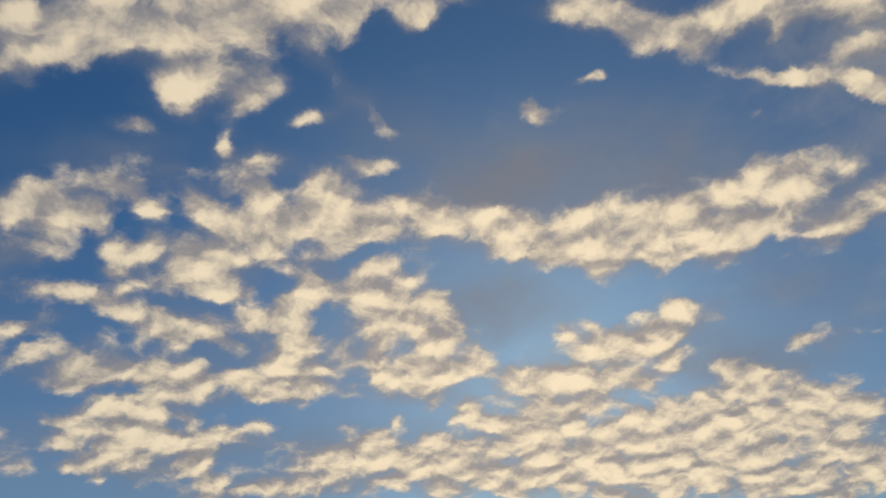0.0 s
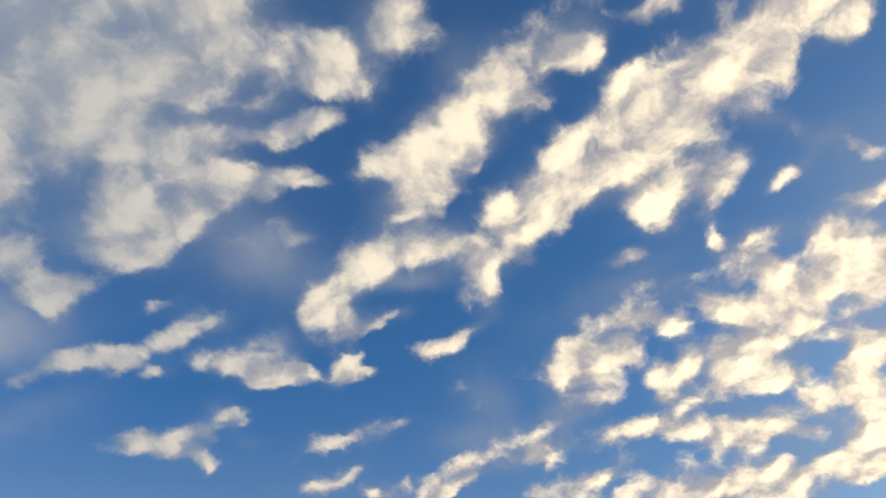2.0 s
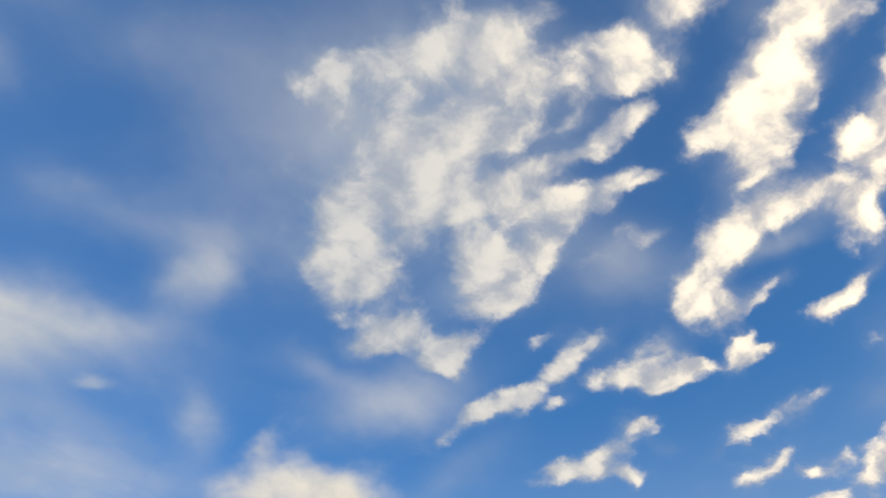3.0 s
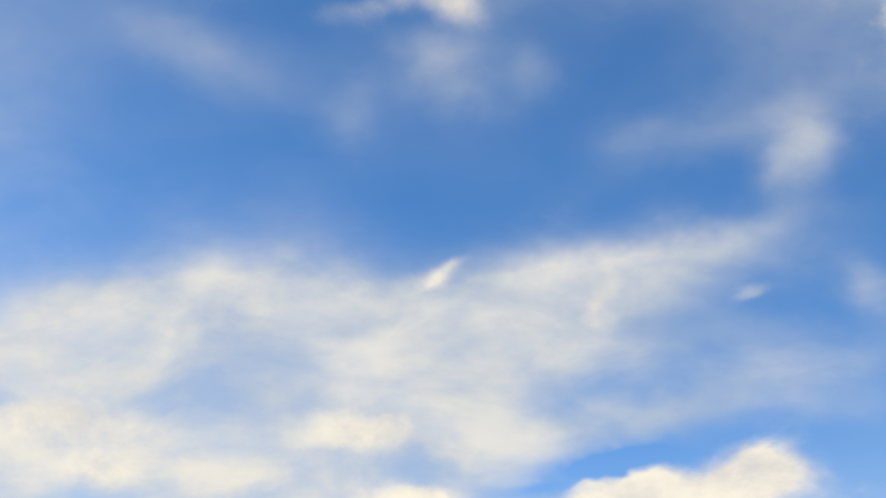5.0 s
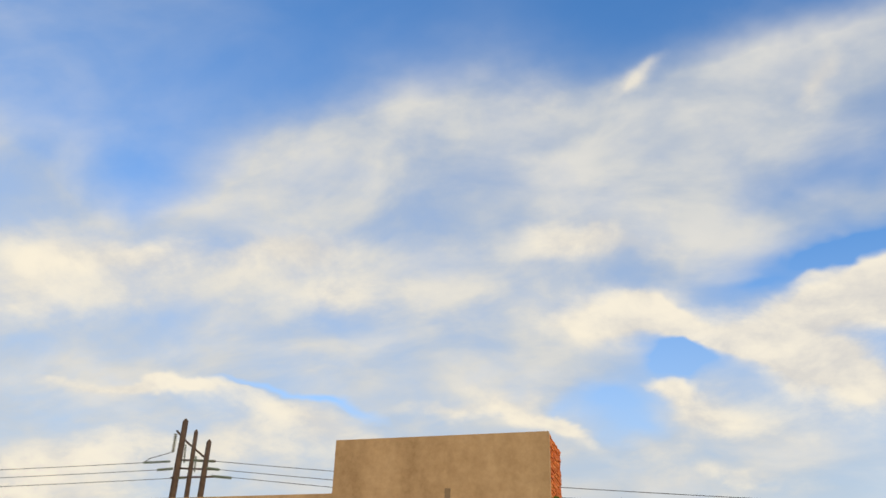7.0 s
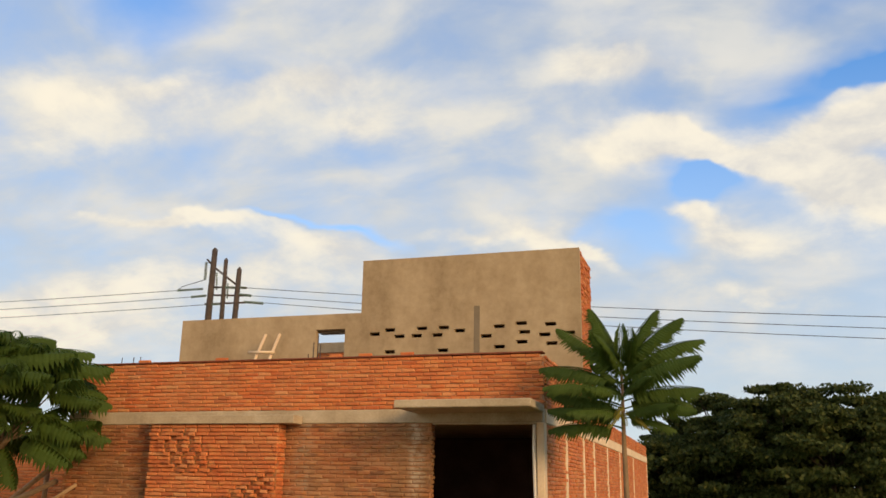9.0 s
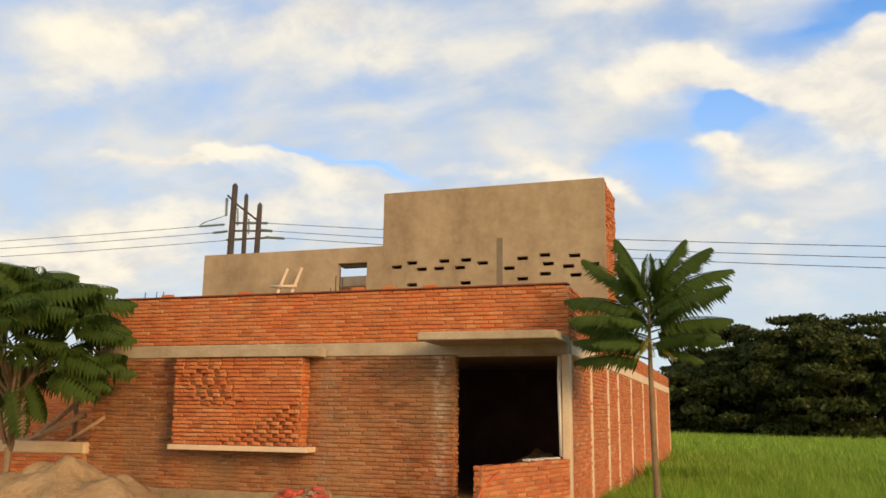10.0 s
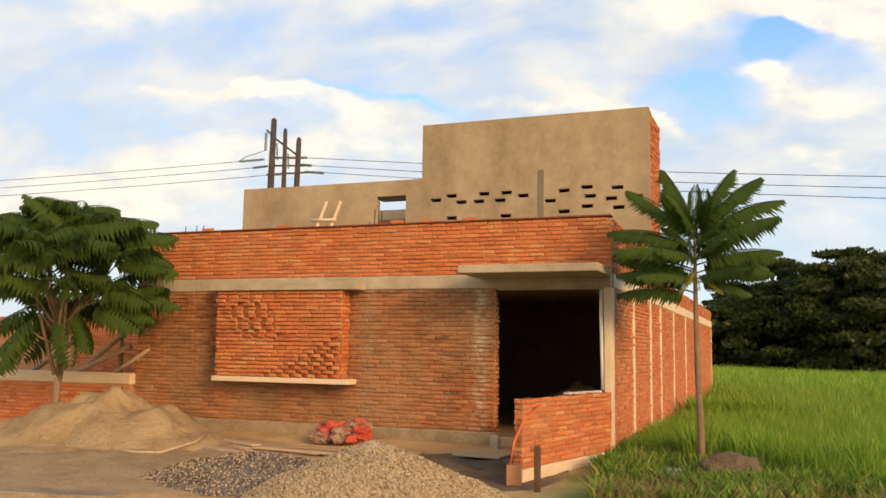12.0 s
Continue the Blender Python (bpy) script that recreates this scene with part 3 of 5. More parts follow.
DARK_WOOD = mottled("dark_stake_wood", (0.06, 0.03, 0.02), (0.11, 0.06, 0.035), (0.17, 0.10, 0.06), 6)
PALE_WOOD = mottled("sun_bleached_timber", (0.38, 0.26, 0.15), (0.52, 0.38, 0.24), (0.62, 0.48, 0.33), 5, stretch=(1, 6, 6))
WOOD = mottled("weathered_timber", (0.25, 0.15, 0.08), (0.42, 0.27, 0.15), (0.55, 0.38, 0.22), 5, stretch=(1, 6, 6))
POLE_MAT = mottled("weathered_pole", (0.035, 0.03, 0.03), (0.07, 0.055, 0.05), (0.11, 0.085, 0.07), 3)
LIMB = mottled("grey_brown_limbs", (0.03, 0.025, 0.016), (0.055, 0.043, 0.028), (0.10, 0.075, 0.05), 3)
# inner wall colour kept dark so the doorway reads as deep shade
DARK_ROOM = mottled("shade_darkened_inner_wall", (0.10, 0.055, 0.045), (0.16, 0.09, 0.07), (0.22, 0.13, 0.10), 2)
BARK = mottled("pale_bark", (0.13, 0.085, 0.045), (0.22, 0.145, 0.08), (0.32, 0.22, 0.13), 9, stretch=(1, 1, 0.3))
RED_CLOTH = mottled("red_woven_sack", (0.30, 0.03, 0.02), (0.50, 0.07, 0.04), (0.58, 0.16, 0.10), 6)
PALE_CLOTH = mottled("pale_woven_sack", (0.14, 0.08, 0.05), (0.28, 0.17, 0.10), (0.48, 0.33, 0.23), 8)
WHITE_PIPE, _, _ = material("white_plastic_pipe", (0.78, 0.72, 0.63), 0.4)
RED_PIPE, _, _ = material("orange_plastic_conduit", (0.62, 0.13, 0.04), 0.45)
WIRE, _, _ = material("dull_cable", (0.05, 0.05, 0.055), 0.5)
INSULATOR, _, _ = material("grey_green_glass_insulator", (0.12, 0.17, 0.15), 0.25)
STONE = mottled("lichen_stone", (0.06, 0.043, 0.026), (0.13, 0.092, 0.055), (0.23, 0.17, 0.105), 6, fine=25, bump_m=0.02)
RUBBLE = mottled("pale_rubble", (0.4, 0.33, 0.25), (0.55, 0.48, 0.4), (0.66, 0.6, 0.52), 8)


def leaf_material(name, dark, light, yellow):
    mat, nt, bsdf = material(name, light, 0.65)
    bsdf.inputs["Specular IOR Level"].default_value = 0.2
    rnd = nt.nodes.new("ShaderNodeNewGeometry").outputs["Random Per Island"]
    patch = spots(nt, 1.3, 3)
    col = ramp(nt, rnd, [(0.0, dark), (0.7, light), (1.0, yellow)])
    col = blend(nt, ramp(nt, patch, [(0.4, (0, 0, 0)), (0.7, (0.6, 0.6, 0.6))]), col, dark)
    nt.links.new(col, bsdf.inputs["Base Color"])
    trans = nt.nodes.new("ShaderNodeBsdfTranslucent")
    nt.links.new(col, trans.inputs["Color"])
    both = nt.nodes.new("ShaderNodeMixShader")
    both.inputs[0].default_value = 0.35
    nt.links.new(bsdf.outputs[0], both.inputs[1])
    nt.links.new(trans.outputs[0], both.inputs[2])
    nt.links.new(both.outputs[0], nt.nodes["Material Output"].inputs["Surface"])
    return mat


FROND = leaf_material("sapling_leaflets", (0.036, 0.062, 0.011), (0.078, 0.128, 0.020), (0.16, 0.19, 0.03))
FROND_OLD = leaf_material("yellowing_leaflets", (0.10, 0.12, 0.02), (0.26, 0.23, 0.04), (0.42, 0.34, 0.06))
CROWN = leaf_material("forest_leaves", (0.032, 0.050, 0.014), (0.072, 0.094, 0.024), (0.135, 0.140, 0.036))
GRASS = leaf_material("tall_grass", (0.15, 0.27, 0.026), (0.29, 0.46, 0.048), (0.50, 0.54, 0.13))
DRY_GRASS = leaf_material("dry_straw", (0.30, 0.19, 0.08), (0.48, 0.33, 0.15), (0.62, 0.47, 0.24))
WEED = leaf_material("broad_weeds", (0.09, 0.17, 0.022), (0.22, 0.35, 0.045), (0.42, 0.44, 0.10))


# ---- mesh tools ----
def part(name, bm, mat, parent=None, label=""):
    data = bpy.data.meshes.new(name)
    bm.to_mesh(data)
    bm.free()
    data.materials.append(mat)
    ob = new(name, data)
    if parent is not None:
        ob.parent = parent
    return tagged(ob, label)


def raw(name, verts, faces, mat, parent=None, label="", smooth=False):
    data = bpy.data.meshes.new(name)
    data.from_pydata([tuple(v) for v in verts], [], [tuple(f) for f in faces])
    data.materials.append(mat)
    if smooth:
        data.polygons.foreach_set("use_smooth", [True] * len(data.polygons))
    data.update()
    ob = new(name, data)
    if parent is not None:
        ob.parent = parent
    return tagged(ob, label)


def add_box(bm, x0, x1, y0, y1, z0, z1, bevel=0.0, m=None):
    made = bmesh.ops.create_cube(bm, size=1.0)["verts"]
    bmesh.ops.transform(bm, verts=made, matrix=Matrix.LocRotScale(((x0 + x1) / 2, (y0 + y1) / 2, (z0 + z1) / 2), None,
                                                                  (x1 - x0, y1 - y0, z1 - z0)))
    if bevel:
        edges = list({e for v in made for e in v.link_edges})
        out = bmesh.ops.bevel(bm, geom=edges, offset=bevel, segments=1, affect="EDGES")
        made = list({v for f in out["faces"] for v in f.verts} | {v for v in made if v.is_valid})
    if m is not None:
        bmesh.ops.transform(bm, verts=[v for v in made if v.is_valid], matrix=m)


def box(name, x0, x1, y0, y1, z0, z1, mat, parent=None, label="", bevel=0.006):
    bm = bmesh.new()
    add_box(bm, x0, x1, y0, y1, z0, z1, bevel)
    return part(name, bm, mat, parent, label)


def tube_mesh(points, radii, sides=8):
    """Verts and faces of a round, tapering rod through the points."""
    pts = [Vector(p) for p in points]
    verts, faces = [], []
    for i, p in enumerate(pts):
        d = (pts[min(i + 1, len(pts) - 1)] - pts[max(i - 1, 0)]).normalized()
        side = d.cross(Vector((0.31, 0.2, 0.93)) if abs(d.z) < 0.9 else Vector((1, 0.1, 0))).normalized()
        up = side.cross(d)
        r = radii[i] if isinstance(radii, (list, tuple)) else radii
        for k in range(sides):
            t = 2 * math.pi * k / sides
            verts.append(p + side * math.cos(t) * r + up * math.sin(t) * r)
    for i in range(len(pts) - 1):
        for k in range(sides):
            n = (k + 1) % sides
            faces.append((i * sides + k, i * sides + n, (i + 1) * sides + n, (i + 1) * sides + k))
    faces.append(tuple(reversed(range(sides))))
    faces.append(tuple(range((len(pts) - 1) * sides, len(pts) * sides)))
    return verts, faces


def tube(name, points, radii, mat, parent=None, label="", sides=8):
    verts, faces = tube_mesh(points, radii, sides)
    return raw(name, verts, faces, mat, parent, label, smooth=True)


def thing(name, label, category, place=(0, 0, 0), group=""):
    ob = new(name)
    ob.location = place
    return tagged(ob, label, category, group)


def setting(ob, label, category):
    return tagged(ob, label, category, kind="structure")

# ---- ground ----
FRONT, RIGHT, LEFT = 13.06, -2.29, -11.1       # facade plane, side wall plane, facade's other end
BEAM, TOP = 2.28, 3.36                          # underside of the ring beam, top of the front parapet


def smooth01(v, lo, hi):
    t = min(1.0, max(0.0, (v - lo) / (hi - lo)))
    return t * t * (3 - 2 * t)


def lie(x, y):
    """Height of the ground."""
    near_wall = smooth01(y, 9.6, 12.9)
    yard = -0.34 + 0.17 * near_wall
    field = -0.30 + 0.02 * math.sin(x * 0.7) * math.sin(y * 0.31)
    k = smooth01(x, -4.2, -2.0)
    h = yard * (1 - k) + field * k
    bumps = 0.025 * noise.noise(Vector((x * 1.7, y * 1.7, 0.3))) + 0.012 * noise.noise(Vector((x * 5, y * 5, 1.3)))
    return h + bumps * (1 if -14 < x < 6 and y < 22 else 0.2)


def steps(fine_lo, fine_hi, step, far_lo, far_hi):
    inner = list(np.arange(fine_lo, fine_hi + 1e-6, step))
    outer, gap = [], step
    lo, hi = fine_lo, fine_hi
    while lo > far_lo:
        gap *= 1.45
        lo = max(far_lo, lo - gap)
        outer.insert(0, lo)
    gap = step
    while hi < far_hi:
        gap *= 1.45
        hi = min(far_hi, hi + gap)
        inner.append(hi)
    return outer + inner


def build_ground():
    xs, ys = steps(-15, 6, 0.25, -2500, 2500), steps(-2, 24, 0.25, -2500, 2500)
    verts = [(x, y, lie(x, y)) for y in ys for x in xs]
    w = len(xs)
    faces = [(j * w + i, j * w + i + 1, (j + 1) * w + i + 1, (j + 1) * w + i) for j in range(len(ys) - 1) for i in range(w - 1)]
    mat, nt, bsdf = material("site_ground", (0.3, 0.2, 0.12), 0.95)
    geo = nt.nodes.new("ShaderNodeNewGeometry")
    sep = nt.nodes.new("ShaderNodeSeparateXYZ")
    nt.links.new(geo.outputs["Position"], sep.inputs[0])
    wob = spots(nt, 0.8, 4)
    edge = nt.nodes.new("ShaderNodeMath")
    edge.operation = "MULTIPLY_ADD"
    nt.links.new(wob, edge.inputs[0])
    edge.inputs[1].default_value = 2.2
    nt.links.new(sep.outputs[0], edge.inputs[2])
    rng = nt.nodes.new("ShaderNodeMapRange")
    rng.inputs[1].default_value, rng.inputs[2].default_value = -1.9, -0.9
    nt.links.new(edge.outputs[0], rng.inputs[0])
    dirt = ramp(nt, spots(nt, 0.9, 6), [(0.3, (0.38, 0.22, 0.09)), (0.5, (0.53, 0.335, 0.15)), (0.7, (0.63, 0.43, 0.21))])
    turf = ramp(nt, spots(nt, 1.5, 6), [(0.3, (0.13, 0.17, 0.03)), (0.5, (0.22, 0.25, 0.05)), (0.68, (0.36, 0.26, 0.12))])
    nt.links.new(blend(nt, rng.outputs[0], dirt, turf), bsdf.inputs["Base Color"])
    bump(nt, bsdf, spots(nt, 14, 5, 0.7), 0.7, 0.03)
    ob = raw("ground", verts, faces, mat, smooth=True)
    setting(ob, "bare trodden earth running into a grassy field", "ground")


build_ground()


# ---- the half-built brick house ----
def brick_data(length, high, deep, seed):
    """One worn brick, bevelled by hand, centred on its back face."""
    rng = random.Random(seed)
    hl, hh, c = length / 2, high / 2, 0.010
    j = [rng.uniform(-0.004, 0.004) for _ in range(8)]
    v = [(-hl, 0, -hh), (hl, 0, -hh), (hl, 0, hh), (-hl, 0, hh)]
    v += [(-hl + j[0], -deep + c, -hh + j[1]), (hl + j[2], -deep + c, -hh + j[3]), (hl + j[4], -deep + c, hh + j[5]), (-hl + j[6], -deep + c, hh + j[7])]
    v += [(-hl + c * 1.5, -deep, -hh + c), (hl - c * 1.5, -deep, -hh + c), (hl - c * 1.5, -deep, hh - c), (-hl + c * 1.5, -deep, hh - c)]
    f = [(8, 9, 10, 11)]
    for a0, b0 in ((0, 4), (4, 8)):
        f += [(a0 + k, a0 + (k + 1) % 4, b0 + (k + 1) % 4, b0 + k) for k in range(4)]
    return v, f


BRICK_LONG, BRICK_HIGH, COURSE, PITCH = 0.232, 0.054, 0.0670, 0.241
BRICK_SHAPES = [brick_data(BRICK_LONG, BRICK_HIGH, 0.05, s) for s in range(6)]


def brick_set(mat):
    made = []
    for v, f in BRICK_SHAPES:
        data = bpy.data.meshes.new("brick")
        data.from_pydata(v, [], f)
        data.materials.append(mat)
        made.append(data)
    return made


BRICK_MESHES, SMEARED_MESHES = brick_set(BRICK), brick_set(SMEARED)


def lay_bricks(parent, m, length, z0, z1, keep=None, meshes=None, joined=None, first=None, limit=300, proud=0.021, rough=0.011, seed=1, extra=None, half=None):
    """Courses of brick on the wall whose local x runs along it and whose face looks along local -y; m takes it into the world.
    keep(x, z) leaves bricks out, first(x, z) tells which are single pieces, extra(x, z) sets some further out."""
    rng = random.Random(seed)
    verts, faces, singles = [], [], 0
    rows = int(round((z1 - z0) / COURSE))
    high = (z1 - z0) / rows
    for r in range(rows):
        z = z0 + high * (r + 0.5)
        x = PITCH * (0.5 if r % 2 else 0.0) - PITCH * 0.25 + rng.uniform(-0.03, 0.03)
        while x < length + PITCH * 0.4:
            lo, hi = max(0.0, x - BRICK_LONG / 2), min(length, x + BRICK_LONG / 2)
            if half and half(x, z):
                # a header: half a brick, with the next one following at half the pitch
                hi = min(length, x - PITCH / 4 + BRICK_LONG / 4)
                x -= PITCH / 2
            mid, wide = (lo + hi) / 2, hi - lo
            x += PITCH + rng.uniform(-0.004, 0.004)
            if wide < 0.05 or (keep and not keep(mid, z)):
                continue
            out = proud - 0.05 + rng.uniform(-rough, rough) + (extra(mid, z) if extra else 0.0)
            local = Matrix.LocRotScale((mid, -out, z + rng.uniform(-0.004, 0.004) + 0.009 * noise.noise(Vector((mid * 0.7, r * 0.35, seed)))),
                                       Euler((rng.uniform(-0.05, 0.05), rng.uniform(-0.012, 0.012), rng.uniform(-0.02, 0.02))),
                                       (wide / BRICK_LONG, 1, high / COURSE * rng.uniform(0.95, 1.03)))
            k = rng.randrange(6)
            if singles < limit and (first is None or first(mid, z)):
                ob = new("brick", (meshes or BRICK_MESHES)[k])
                ob.parent = parent
                ob.matrix_local = m @ local
                singles += 1
            else:
                base = len(verts)
                t = m @ local
                verts += [t @ Vector(v) for v in BRICK_SHAPES[k][0]]
                faces += [tuple(base + i for i in f) for f in BRICK_SHAPES[k][1]]
    if faces:
        tagged(raw("brickwork", verts, faces, joined or BRICK_JOINED, parent), "many thin orange clay bricks in rough courses", kind="stuff")


def along_x(x0, y):
    return Matrix.Translation((x0, y, 0))


def along_side(x, y0):
    """Local x runs along +y, the face looks along +x."""
    return Matrix.Translation((x, y0, 0)) @ pose(0, 0, 0, 0, 0, 90)


def build_front():
    wall = setting(box("wall_front", LEFT, -4.13, FRONT, FRONT + 0.14, -0.1, BEAM, MORTAR),
                   "orange clay brick front wall with raw mortar joints", "wall")
    parapet = setting(box("parapet_front", LEFT, RIGHT - 0.02, FRONT, FRONT + 0.14, 2.52, TOP - 0.04, MORTAR),
                      "orange brick parapet over the concrete ring beam", "wall")
    beam = setting(box("ring_beam_front", LEFT - 0.03, RIGHT - 0.02, FRONT - 0.03, FRONT + 0.16, BEAM, 2.50, CONCRETE, bevel=0.012),
                   "grey cast concrete ring beam along the front", "beam")
    footing = setting(box("footing_front", LEFT, -4.10, FRONT - 0.06, FRONT + 0.2, -0.45, 0.035, FOOTING, bevel=0.02),
                      "rough concrete footing under the brick wall", "footing")
    column = setting(box("column_corner", -2.415, RIGHT, FRONT - 0.012, FRONT + 0.2, -0.5, BEAM + 0.002, COLUMN, bevel=0.012),
                     "pale concrete corner column with formwork marks", "column")
    lintel = setting(box("lintel", -4.10, -2.417, FRONT - 0.02, FRONT + 0.18, 2.255, BEAM - 0.002, CONCRETE),
                     "shaded concrete lintel over the doorway", "beam")
    tagged(tube("drain_pipe", [(-2.452, FRONT + 0.03, 2.25), (-2.462, FRONT + 0.03, 1.9), (-2.448, FRONT + 0.03, 1.2), (-2.44, FRONT + 0.03, 0.74)], 0.03, WHITE_PIPE, sides=10),
           "white plastic pipe standing against the corner column", "pipe")
    canopy = setting(box("canopy", -4.38, -2.28, 11.97, FRONT - 0.034, 2.43, 2.55, CONCRETE, bevel=0.012),
                     "thin concrete canopy slab over the wide doorway", "canopy")
    setting(box("parapet_coping", LEFT, RIGHT, FRONT - 0.045, FRONT + 0.16, TOP + 0.002, TOP + 0.03, COPING, bevel=0.008),
            "thin dark red coping along the parapet", "coping")
    return wall, parapet


wall_front, parapet_front = build_front()


def build_side():
    wall = setting(box("wall_side", RIGHT - 0.14, RIGHT - 0.018, FRONT + 0.2, 34.5, -0.5, BEAM, MORTAR),
                   "long orange brick side wall with slim concrete columns", "wall")
    setting(box("ring_beam_side", RIGHT - 0.16, RIGHT + 0.012, FRONT + 0.16, 34.52, BEAM, 2.50, COLUMN, bevel=0.012),
            "pale concrete ring beam along the side wall", "beam")
    top = setting(box("parapet_side", RIGHT - 0.14, RIGHT - 0.018, FRONT + 0.16, 34.5, 2.50, 2.86, MORTAR),
                  "low orange brick parapet on the side wall", "wall")
    ret = setting(box("parapet_return", RIGHT - 0.14, RIGHT - 0.018, FRONT + 0.16, 17.43, 2.86, TOP - 0.04, MORTAR),
                  "orange brick parapet returning along the side", "wall")
    for y in (15.21, 17.37, 18.97, 21.47, 24.4, 28.6, 34.4):
        post = box("column_side", RIGHT - 0.1, RIGHT + 0.006, y - 0.09, y + 0.09, -0.5, BEAM - 0.004, COLUMN, bevel=0.01)
        setting(post, "slim pale concrete column set in the brick side wall", "column")
    setting(box("wall_back", LEFT, RIGHT - 0.16, 34.3, 34.45, -0.5, 2.86, MORTAR), "plain rear wall of the house", "wall")
    setting(box("wall_far_side", LEFT, LEFT + 0.14, FRONT + 0.16, 34.3, -0.5, 2.86, MORTAR), "plain far side wall of the house", "wall")
    setting(box("roof_slab", LEFT + 0.02, RIGHT - 0.17, FRONT + 0.17, 34.28, 2.36, 2.49, CONCRETE), "flat concrete roof slab", "roof")
    setting(box("floor_inside", LEFT + 0.15, RIGHT - 0.17, FRONT + 0.0, 34.28, -0.4, -0.03, EARTH), "rough unlit floor inside the house", "floor")
    setting(box("wall_inside", LEFT + 0.15, RIGHT - 0.17, 18.6, 18.72, -0.03, 2.355, DARK_ROOM), "unplastered inner wall coloured dark for the shade indoors", "wall")
    return wall, top, ret


wall_side, parapet_side, parapet_return = build_side()


def wall_with_holes(name, x0, x1, z0, z1, y0, y1, holes, mat):
    """A slab wall with rectangular holes right through: x0 x1 z0 z1 each."""
    xs = sorted({x0, x1, *[h[0] for h in holes], *[h[1] for h in holes]})
    zs = sorted({z0, z1, *[h[2] for h in holes], *[h[3] for h in holes]})
    solid = {}
    for i in range(len(xs) - 1):
        for k in range(len(zs) - 1):
            cx, cz = (xs[i] + xs[i + 1]) / 2, (zs[k] + zs[k + 1]) / 2
            solid[i, k] = not any(h[0] < cx < h[1] and h[2] < cz < h[3] for h in holes)
    verts, faces, seen = [], [], {}

    def vert(x, y, z):
        key = (round(x, 4), round(y, 4), round(z, 4))
        if key not in seen:
            seen[key] = len(verts)
            verts.append(key)
        return seen[key]

    for (i, k), full in solid.items():
        if not full:
            continue
        a0, a1, b0, b1 = xs[i], xs[i + 1], zs[k], zs[k + 1]
        faces.append([vert(a0, y0, b0), vert(a1, y0, b0), vert(a1, y0, b1), vert(a0, y0, b1)])
        faces.append([vert(a1, y1, b0), vert(a0, y1, b0), vert(a0, y1, b1), vert(a1, y1, b1)])
        for di, dk, quad in ((-1, 0, ((a0, y1, b0), (a0, y0, b0), (a0, y0, b1), (a0, y1, b1))),
                             (1, 0, ((a1, y0, b0), (a1, y1, b0), (a1, y1, b1), (a1, y0, b1))),
                             (0, -1, ((a0, y1, b0), (a1, y1, b0), (a1, y0, b0), (a0, y0, b0))),
                             (0, 1, ((a0, y0, b1), (a1, y0, b1), (a1, y1, b1), (a0, y1, b1)))):
            if not solid.get((i + di, k + dk), False):
                faces.append([vert(*q) for q in quad])
    return raw(name, verts, faces, mat)


TOWER_Y, TOWER_TOP, STEP_TOP, TOWER_X = 17.43, 6.27, 5.06, -7.24
# brick-sized ventilation holes: x, z of their middles
HOLES = [
    (-6.90, 4.56), (-6.54, 4.64), (-6.31, 4.49), (-5.79, 4.65), (-5.91, 4.49), (-5.29, 4.65), (-5.43, 4.49),
    (-4.92, 4.57), (-6.53, 4.15), (-5.30, 4.15), (-4.33, 4.43), (-4.04, 4.63), (-3.56, 4.68), (-3.49, 4.49),
    (-3.55, 4.28), (-3.06, 4.42), (-2.93, 4.64), (-2.91, 4.23), (-4.04, 4.19), (-2.54, 4.44),
]


